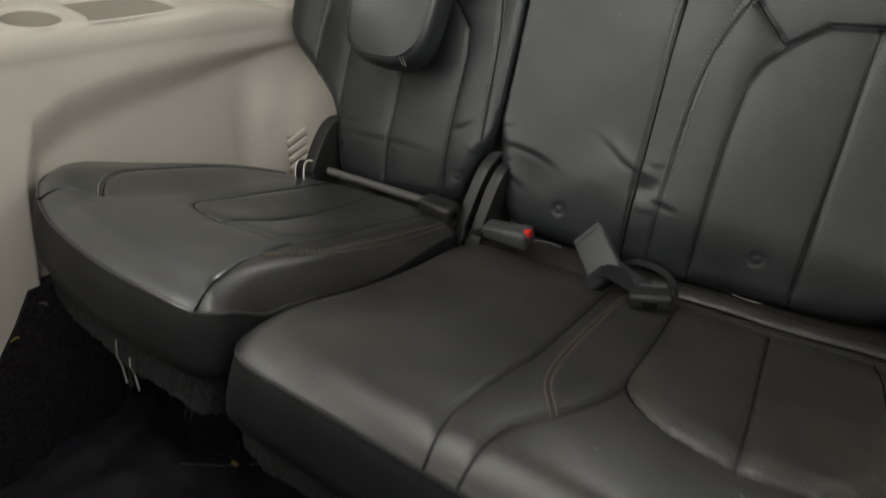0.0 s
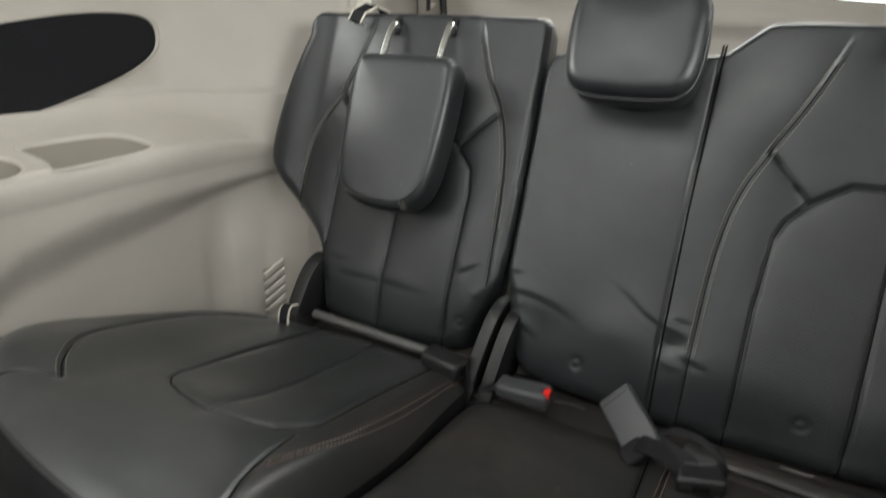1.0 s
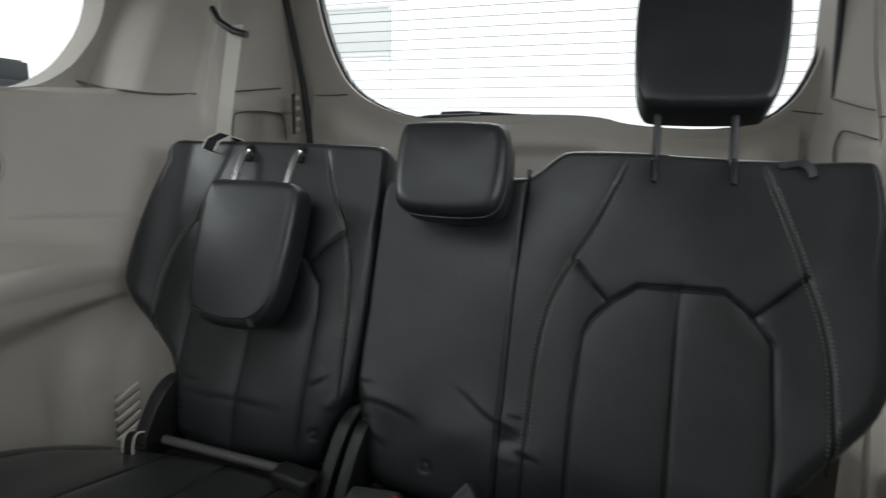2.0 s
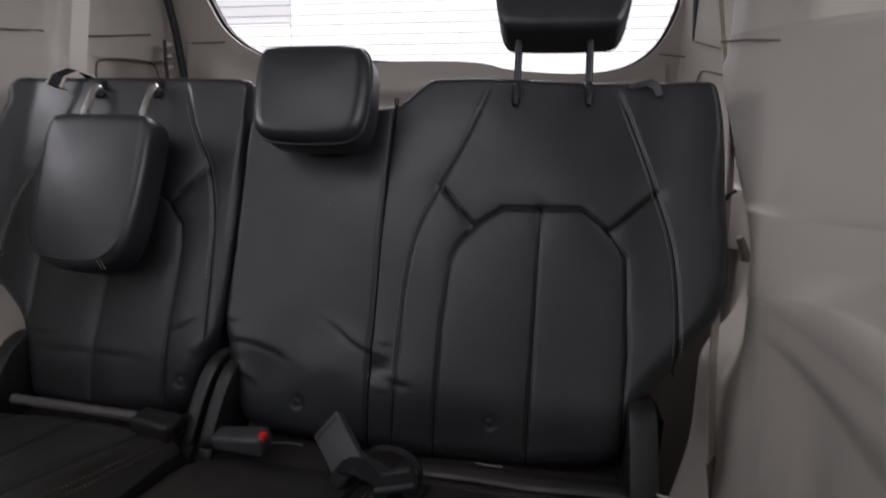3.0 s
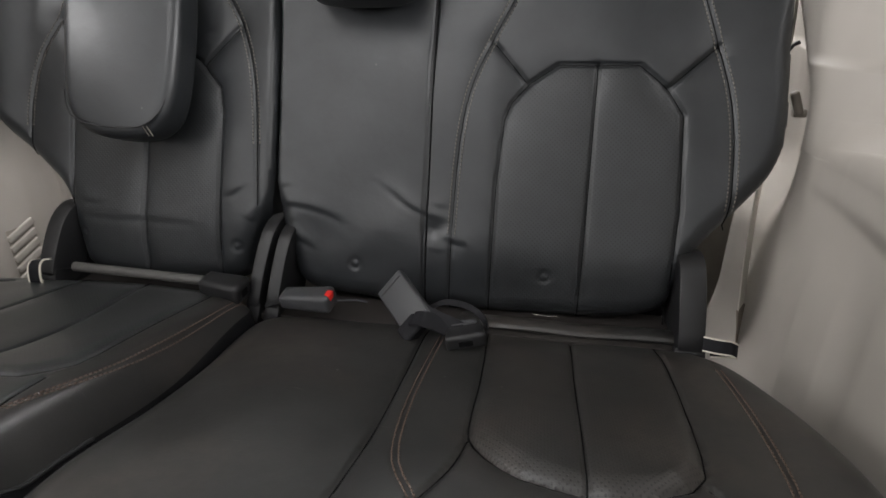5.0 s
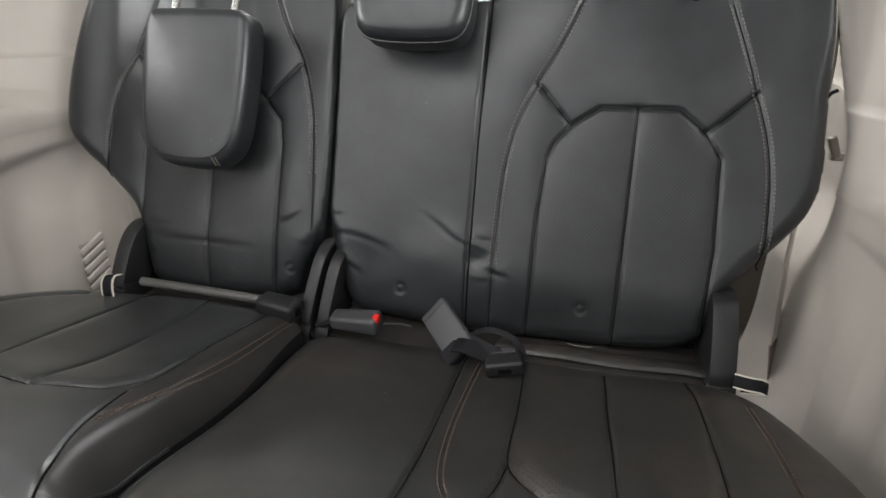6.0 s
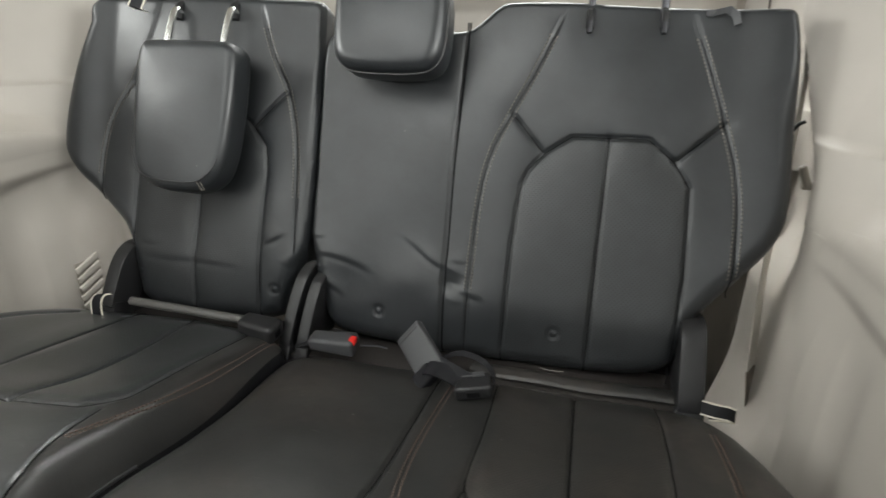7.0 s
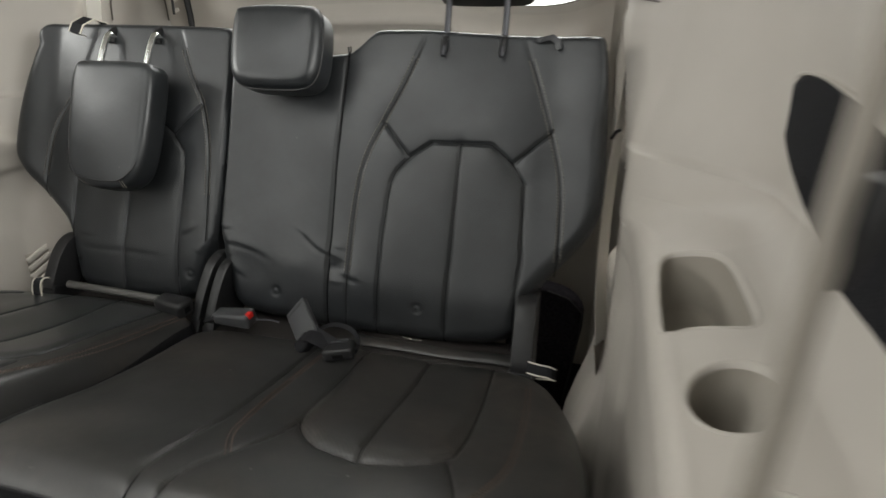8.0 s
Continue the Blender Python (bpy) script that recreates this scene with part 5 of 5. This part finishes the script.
part("webbing", ribbon([(0.020, 0.0, 0.02), (0.006, 0.0, -0.05), (-0.012, 0.0, -0.14), (-0.022, 0.0, -0.20), (-0.03, 0.01, -0.45), (-0.04, 0.02, -0.70)], (0.027, 0.012, 0.004), 0.002), WEB_BEIGE, seat_belt, "beige woven webbing")
part("guide", tube([(-0.035, 0.0, 0.055), (-0.015, -0.006, 0.028), (0.02, -0.008, 0.008), (0.05, -0.004, 0.0)], 0.007, 10), BLACK_PLASTIC, seat_belt, "black belt guide")
seat_belt = thing("seat_belt", Matrix.Translation((0.665, 0.22, 1.10)), "beige shoulder belt with a dirty lower end", "seat belt", "shoulder belts")
part("webbing", ribbon(spline([(0.005, 0.15, 0.10), (0.018, 0.13, -0.04), (0.028, 0.09, -0.16), (0.024, 0.0, -0.27), (0.014, -0.052, -0.40), (0.013, -0.060, -0.542), (0.018, -0.060, -0.638), (0.028, -0.060, -0.740)], 5),
                       [Vector((0.014, 0.036, 0.0)).lerp(Vector((0.020, 0.036, 0.0)), k / 35) for k in range(36)], 0.002), WEB_BEIGE, seat_belt, "beige woven webbing")
part("soiled_end", ribbon(spline([(0.028, -0.062, -0.735), (0.031, -0.064, -0.765), (0.034, -0.066, -0.80), (0.038, -0.068, -0.83)], 4), [Vector((0.024 - 0.001 * k, 0.034, 0.0)) for k in range(13)], 0.0026), SOILED, seat_belt, "brown soiled webbing")
part("tip", box((0.012, 0.006, 0.030), (0.038, -0.069, -0.835), 0.002), RUBBER, seat_belt, "black plastic end")
part("clip", tube([(0.006, -0.058, -0.350), (0.013, -0.060, -0.338), (0.020, -0.060, -0.334)], 0.005, 8, None, 0.6), BLACK_PLASTIC, seat_belt, "black belt clip")
hook = thing("coat_hook", Matrix.Translation((0.710, 0.184, 0.682)), "small taupe plastic hook on the pillar", "hook")
TAUPE = material("taupe_plastic", (0.24, 0.215, 0.19), 0.45)
part("hook_arm", box((0.012, 0.010, 0.036), (0, 0, 0), 0.004, 3, Matrix.Rotation(radians(-24), 4, "Y")), TAUPE, hook)
part("hook_foot", box((0.018, 0.014, 0.012), (0.008, 0.006, -0.014), 0.003, 2), TAUPE, hook, "short moulded foot")

# rubber seals of the tailgate opening
for name, line in (("trim_seal_west", [(-0.54, 0.64, 1.40), (-0.527, 0.64, 1.283), (-0.482, 0.64, 1.072), (-0.465, 0.64, 0.942), (-0.46, 0.64, 0.6), (-0.46, 0.64, 0.1)]),
                   ("trim_seal_east", [(0.69, 0.64, 1.40), (0.702, 0.64, 1.212), (0.713, 0.64, 1.0), (0.712, 0.64, 0.6), (0.71, 0.64, 0.1)])):
    tagged(part(name, tube(line, 0.009, 10), RUBBER, None), "black rubber seal of the tailgate opening", "", "", "structure")

# heating wires in the rear window
for k in range(17):
    z = 1.015 + 0.0235 * k
    xs = [-0.40 - 0.10 * min(1, (z - 1.0) / 0.25), 0.66 + 0.03 * min(1, (z - 1.0) / 0.2)]
    part("heating_wire", box((xs[1] - xs[0], 0.0012, 0.0012), ((xs[0] + xs[1]) / 2, 0.6885, z), 0), DARK_STEEL, glass, "thin dark heating wire", smooth=False)

wiper = thing("rear_wiper", Matrix.Translation((-0.11, 0.71, 0.99)), "black rear wiper blade outside the rear window", "wiper")
part("blade", tube([(-0.10, 0, -0.004), (-0.05, 0, 0.004), (0.03, 0, 0.006), (0.085, 0, 0.008)], 0.006, 8), RUBBER, wiper)
part("arm", tube([(-0.02, 0.012, 0.012), (0.05, 0.012, 0.014), (0.30, 0.012, 0.0)], 0.007, 8), BLACK_PLASTIC, wiper)

# moulded lower panel of the tailgate: swells below the window, sunk where the pull handle sits
def tailgate_panel():
    top_line = chaikin([(-0.46, 1.06), (-0.37, 1.03), (-0.24, 0.972), (-0.10, 0.970), (0.10, 0.976), (0.27, 0.972), (0.34, 0.952), (0.55, 0.944), (0.66, 0.985)], 3)
    xs, ks = np.linspace(-0.46, 0.66, 113), np.linspace(0, 1, 40)
    verts = []
    for k in ks:
        for x in xs:
            top = np.interp(x, top_line[:, 0], top_line[:, 1])
            z = top - k * (top - 0.45)
            d = top - z
            out = 0.006 + 0.040 * smooth_step(0.0, 0.09, d) + 0.012 * smooth_step(0.09, 0.3, d)
            out *= 0.35 + 0.65 * smooth_step(-0.46, -0.36, x) * smooth_step(0.66, 0.58, x)
            sunk = smooth_step(0.040, 0.075, d) * smooth_step(-0.15, -0.11, x) * smooth_step(0.30, 0.26, x)
            verts.append((x, 0.658 - out + 0.045 * sunk, z))
    n = len(xs)
    faces = [(j * n + i, (j + 1) * n + i, (j + 1) * n + i + 1, j * n + i + 1) for j in range(len(ks) - 1) for i in range(n - 1)]
    return tagged(new("trim_tailgate", mesh_of("trim_tailgate", verts, faces, TRIM)), "moulded beige tailgate panel with a sunk pull pocket", "", "", "structure")


tailgate_panel()


# ---- the dark footwell ----
def skirt(name, outline, lift, label):
    """The carpet flap that hangs below a cushion's leather face, with an uneven lower edge."""
    ring = resample(np.vstack([chaikin(outline, 3, True), chaikin(outline, 3, True)[:1]]), 0.005)
    ob = thing(name, CUSHION, label, "carpet flap", "carpet flaps under the cushions")
    mid = ring.mean(0)
    half = len(ring) // 2
    for a, b in ((0, half + 1), (half, len(ring))):
        verts, faces = [], []
        for p in ring[a:b]:
            low = 0.046 + 0.010 * abs(noise.noise(Vector((p[0] * 14, p[1] * 14, 2.0)))) + 0.005 * random.random()
            for k, z in enumerate((-0.070, -0.080, -0.095, -0.080 - low)):
                r = mid + (p - mid) * (1.006 - 0.006 * k)
                verts.append((r[0] + 0.003 * random.random(), r[1] + 0.003 * random.random(), lift + z))
        for i in range(b - a - 1):
            for k in range(3):
                faces.append((i * 4 + k, i * 4 + k + 1, (i + 1) * 4 + k + 1, (i + 1) * 4 + k))
        part_mesh("carpet", verts, faces, FUZZ, ob)


FUZZ = material("fuzzy_dark_carpet", (0.03, 0.03, 0.032), 0.95, 0, 0.15)
tinted(FUZZ, (0.009, 0.009, 0.010), (0.034, 0.034, 0.037), 210.0, 6.0)
relief(FUZZ, (("noise", 420.0, 1.0, 0.004),))
skirt("bench_skirt", RC_OUT, 0.0, "fuzzy black carpet flap under the wide cushion")
skirt("single_skirt", LC_OUT, 0.02, "fuzzy black carpet flap under the narrow cushion")

def liner(name, x0, x1, y0, y1, z0, seed, rise, label):
    """A crumpled sheet of black plastic."""
    rng = np.random.RandomState(seed)
    nx, ny = 60, 40
    off = Vector(rng.rand(3) * 50)
    verts = []
    for j in range(ny):
        for i in range(nx):
            x, y = x0 + (x1 - x0) * i / (nx - 1), y0 + (y1 - y0) * j / (ny - 1)
            p = Vector((x, y, 0))
            z = z0 + rise * (j / (ny - 1)) ** 2 + 0.05 * abs(noise.noise(p * 7 + off)) + 0.025 * abs(noise.noise(p * 17 + off)) + 0.012 * noise.noise(p * 40 + off)
            verts.append((x + 0.02 * noise.noise(p * 9), y + 0.02 * noise.noise(p * 8 + off), z))
    faces = [(j * nx + i, j * nx + i + 1, (j + 1) * nx + i + 1, (j + 1) * nx + i) for j in range(ny - 1) for i in range(nx - 1)]
    return tagged(new(name, mesh_of(name, verts, faces, LINER)), label, "floor liner")


slab("trim_carpet_west", [(-0.477, 0.34), (-0.51, 0.292), (-0.549, 0.244), (-0.592, 0.13), (-0.615, 0.0), (0.03, 0.0), (0.03, 0.34)], -0.584, -0.536, CARPET, "black carpet on the lower side wall", "x")
FILM = material("clear_plastic_film", (0.17, 0.17, 0.17), 0.25)
def hanging_film(x0, x1, y, z0, z1, label):
    """A crumpled dark plastic sheet that hangs in folds under the cushion."""
    ob = thing("hanging_film", Matrix.Translation(((x0 + x1) / 2, y, z0)), label, "plastic sheet")
    nx, nz = 60, 24
    verts, faces = [], []
    for j in range(nz):
        for i in range(nx):
            a, b = i / (nx - 1), j / (nz - 1)
            p = Vector((a * 9, b * 1.5, 4.0))
            fall = (z1 - z0) * b * (0.62 + 0.38 * abs(noise.noise(Vector((a * 4.2, 7.0, 0.0)))) * 2)
            verts.append(((a - 0.5) * (x1 - x0) + 0.01 * noise.noise(p), 0.022 * noise.noise(p * 1.4) + 0.008 * noise.noise(p * 4) + 0.02 * b, fall))
    for j in range(nz - 1):
        for i in range(nx - 1):
            faces.append((j * nx + i, j * nx + i + 1, (j + 1) * nx + i + 1, (j + 1) * nx + i))
    part_mesh("sheet", verts, faces, SHINY, ob)


SHINY = material("shiny_black_film", (0.006, 0.006, 0.007), 0.22, 0, 0.5)
hanging_film(-0.31, -0.05, -0.488, 0.40, 0.20, "crumpled shiny black plastic hanging under the cushion")
sheet_liner = liner("footwell_liner", -0.56, 0.66, -1.05, -0.30, 0.012, 3, 0.05, "crumpled black plastic liner on the footwell floor")
for k, (x, z, s) in enumerate(((-0.212, 0.385, 0.72), (-0.187, 0.382, 0.62))):
    streak = thing("torn_film", Matrix.Translation((x, -0.512, z)), "torn shiny strip of clear plastic film under the cushion", "plastic strip", "torn strips of film")
    part("film", ribbon([(0, 0, 0.035 * s), (0.006, -0.006, 0.012 * s), (0.004, -0.003, -0.012 * s), (0.016, -0.008, -0.035 * s)], (0.0022, 0.0008, 0.0008), 0.0004), FILM, streak)
TAG = material("yellow_scrap", (0.30, 0.235, 0.04), 0.6)
part("torn_edge", tube([(-0.30, -0.44, 0.088), (-0.24, -0.41, 0.094), (-0.19, -0.37, 0.092), (-0.12, -0.34, 0.095)], 0.0006, 6), FILM, sheet_liner, "pale torn edge")
part("scrap", box((0.012, 0.006, 0.002), (-0.222, -0.395, 0.096), 0.0005), TAG, sheet_liner, "yellow scrap of foil")
for dx, dy, dz, turn in ((0.0, 0.0, 0.0, 20), (0.004, 0.05, 0.04, -30)):
    scrap = thing("foil_scrap", Matrix.Translation((-0.534 + dx, -0.519 + dy, 0.277 + dz)) @ Matrix.Rotation(radians(turn), 4, "X"), "small crumpled scrap of foil on the black carpet", "foil scrap", "scraps of foil")
    part("foil", ribbon([(0, -0.005, 0.0), (0.002, -0.001, 0.002), (0.001, 0.003, 0.001), (0.002, 0.007, -0.002)], (0.001, 0.001, 0.003), 0.0006), TAG if dy == 0 else FILM, scrap)




def groove(name, points, radius, label):
    """A dark parting line or moulded groove in the beige trim."""
    tagged(part(name, tube(spline(points, 6), radius, 6), GROOVE, None), label, "", "", "structure")


JOINT = "dark parting line between two beige trim panels"
groove("trim_joint_west", [(-0.698, 0.171, 1.034), (-0.665, 0.189, 1.025), (-0.625, 0.176, 1.019), (-0.585, 0.170, 1.015), (-0.561, 0.202, 1.012), (-0.541, 0.239, 1.013), (-0.516, 0.290, 1.018)], 0.0024, JOINT)
groove("trim_joint_pillar_west", [(-0.622, 0.45, 1.036), (-0.612, 0.494, 1.041), (-0.583, 0.566, 1.052), (-0.539, 0.624, 1.062)], 0.0024, JOINT)
groove("trim_joint_east", [(0.755, 0.13, 0.955), (0.704, 0.187, 0.965), (0.689, 0.210, 0.969), (0.668, 0.250, 0.972)], 0.0015, JOINT)
groove("trim_joint_pillar_east", [(0.759, 0.549, 0.998), (0.740, 0.579, 1.006), (0.722, 0.604, 1.016), (0.703, 0.631, 1.027)], 0.0015, JOINT)
groove("trim_joint_gate_west", [(-0.465, 0.658, 1.046), (-0.417, 0.653, 1.045), (-0.363, 0.658, 1.047)], 0.0020, JOINT)
groove("trim_joint_gate_east", [(0.643, 0.658, 1.005), (0.669, 0.658, 1.002), (0.695, 0.650, 0.998)], 0.0016, JOINT)
groove("trim_pocket_west", [(-0.602, 0.506, 0.93), (-0.603, 0.514, 0.980), (-0.601, 0.531, 0.994), (-0.578, 0.567, 1.000), (-0.556, 0.607, 1.000), (-0.553, 0.640, 0.996), (-0.548, 0.650, 0.975), (-0.548, 0.654, 0.93)], 0.0020, "moulded groove round a rear trim pocket")
groove("trim_pocket_east", [(0.713, 0.602, 0.89), (0.712, 0.607, 0.934), (0.716, 0.607, 0.954), (0.722, 0.598, 0.964), (0.742, 0.568, 0.956), (0.765, 0.535, 0.945)], 0.0020, "moulded groove round a rear trim pocket")

thread_end = thing("loose_thread", Matrix.Translation((0.378, -0.030, 0.424)), "short white loose thread under the backrest", "thread")
part("strand", tube([(-0.018, 0.001, 0.005), (-0.006, 0.0, 0.004), (0.008, 0.0, 0.0035), (0.016, 0.001, 0.004)], 0.0003, 5), WEB_BEIGE, thread_end)


# ---- belt of the second row, hanging beside the door pillar ----
WEB_DARK = material("taupe_webbing", (0.26, 0.235, 0.205), 0.8)
relief(WEB_DARK, (("noise", 500.0, 0.5, 0.0008),))
door_belt = thing("door_belt", Matrix.Translation((0.705, -0.69, 0.86)), "beige belt hanging beside the door pillar", "seat belt", "shoulder belts")
part("webbing", ribbon([(0.040, 0.075, 0.30), (0.018, 0.034, 0.12), (0.0, 0.0, 0.0), (-0.010, -0.022, -0.06), (-0.018, -0.045, -0.16), (-0.016, -0.05, -0.40)], (0.011, 0.012, 0.0), 0.003), WEB_DARK, door_belt, "beige woven webbing")
part("stop_button", box((0.010, 0.012, 0.034), (0.012, 0.014, 0.018), 0.003, 2, Matrix.Rotation(radians(18), 4, "Y")), BLACK_PLASTIC, door_belt, "black plastic stop")


# ---- outside: the hall seen through the windows ----
PALE = material("pale_wall_board", (0.90, 0.90, 0.89), 0.8)
tinted(PALE, (0.88, 0.88, 0.88), (0.92, 0.92, 0.91), 2.0)
DARK_BENCH = material("dark_bench_steel", (0.03, 0.032, 0.035), 0.5)
CARTON = material("brown_carton", (0.35, 0.25, 0.15), 0.8)
YELLOW = material("yellow_plastic", (0.7, 0.5, 0.03), 0.5)
FLOOR_GREY = material("grey_hall_floor", (0.35, 0.35, 0.34), 0.5)
tinted(FLOOR_GREY, (0.32, 0.32, 0.31), (0.38, 0.38, 0.37), 0.8)
slab("ground", [(-40, -40), (40, -40), (40, 40), (-40, 40)], -0.45, -0.40, FLOOR_GREY, "grey painted hall floor", "z")
board = thing("notice_board", Matrix.Translation((-1.55, 3.0, -0.4)), "pale framed board on a stand in the hall", "board")
part("panel", box((0.50, 0.02, 0.30), (0, 0, 2.07), 0.004), PALE, board)
for sx, sz, x, z in ((0.53, 0.018, 0, 0.155), (0.53, 0.018, 0, -0.155), (0.018, 0.30, 0.256, 0), (0.018, 0.30, -0.256, 0)):
    part("frame_bar", box((sx, 0.03, sz), (x, -0.004, 2.07 + z), 0.003), PALE, board, "pale frame bar")
for x in (-0.25, 0.25):
    part("leg", box((0.008, 0.008, 1.95), (x, 0.02, 0.975), 0.001), PALE, board)
bench = thing("work_bench", Matrix.Translation((-3.5, 1.55, -0.4)), "dark steel work bench with clutter in the hall", "work bench")
part("top", box((0.7, 1.1, 0.035), (0, 0, 1.64), 0.005), DARK_BENCH, bench)
part("rail", box((0.04, 1.1, 0.05), (0.33, 0, 1.56), 0.004), DARK_BENCH, bench)
for y in (-0.5, -0.2, 0.15, 0.5):
    part("leg", box((0.04, 0.04, 1.63), (0.32, y, 0.815), 0.004), DARK_BENCH, bench)
for name, dy, size, mat, label in (("carton", 0.02, (0.2, 0.16, 0.16), PALE, "pale cardboard carton on the bench"), ("tool_case", 0.30, (0.25, 0.20, 0.12), DARK_BENCH, "dark tool case on the bench"),
                                   ("tool_case", -0.42, (0.25, 0.22, 0.08), DARK_BENCH, "dark tool case on the bench"), ("bottle", -0.12, (0.03, 0.03, 0.06), YELLOW, "small yellow bottle on the bench"), ("bottle", 0.14, (0.03, 0.03, 0.05), YELLOW, "small yellow bottle on the bench")):
    ob = thing(name, Matrix.Translation((-3.35, 1.55 + dy, 1.2575 + size[2] / 2)), label, name.replace("_", " "))
    body = part("body", box(size, (0, 0, 0), 0.012, 2), mat, ob)
    part("lid", box((size[0] * 0.8, size[1] * 0.8, 0.012), (0, 0, size[2] / 2 + 0.004), 0.003), mat, body)
poster = thing("display_panel", Matrix.Translation((-3.70, 1.45, 1.2575)), "pale display panel with brown picture on the bench", "display panel")
part("sheet", box((0.04, 0.62, 0.55), (0, 0, 0.275), 0.003), PALE, poster)
part("picture", box((0.006, 0.10, 0.16), (0.022, 0.02, 0.36), 0.002), CARTON, poster, "brown printed field")
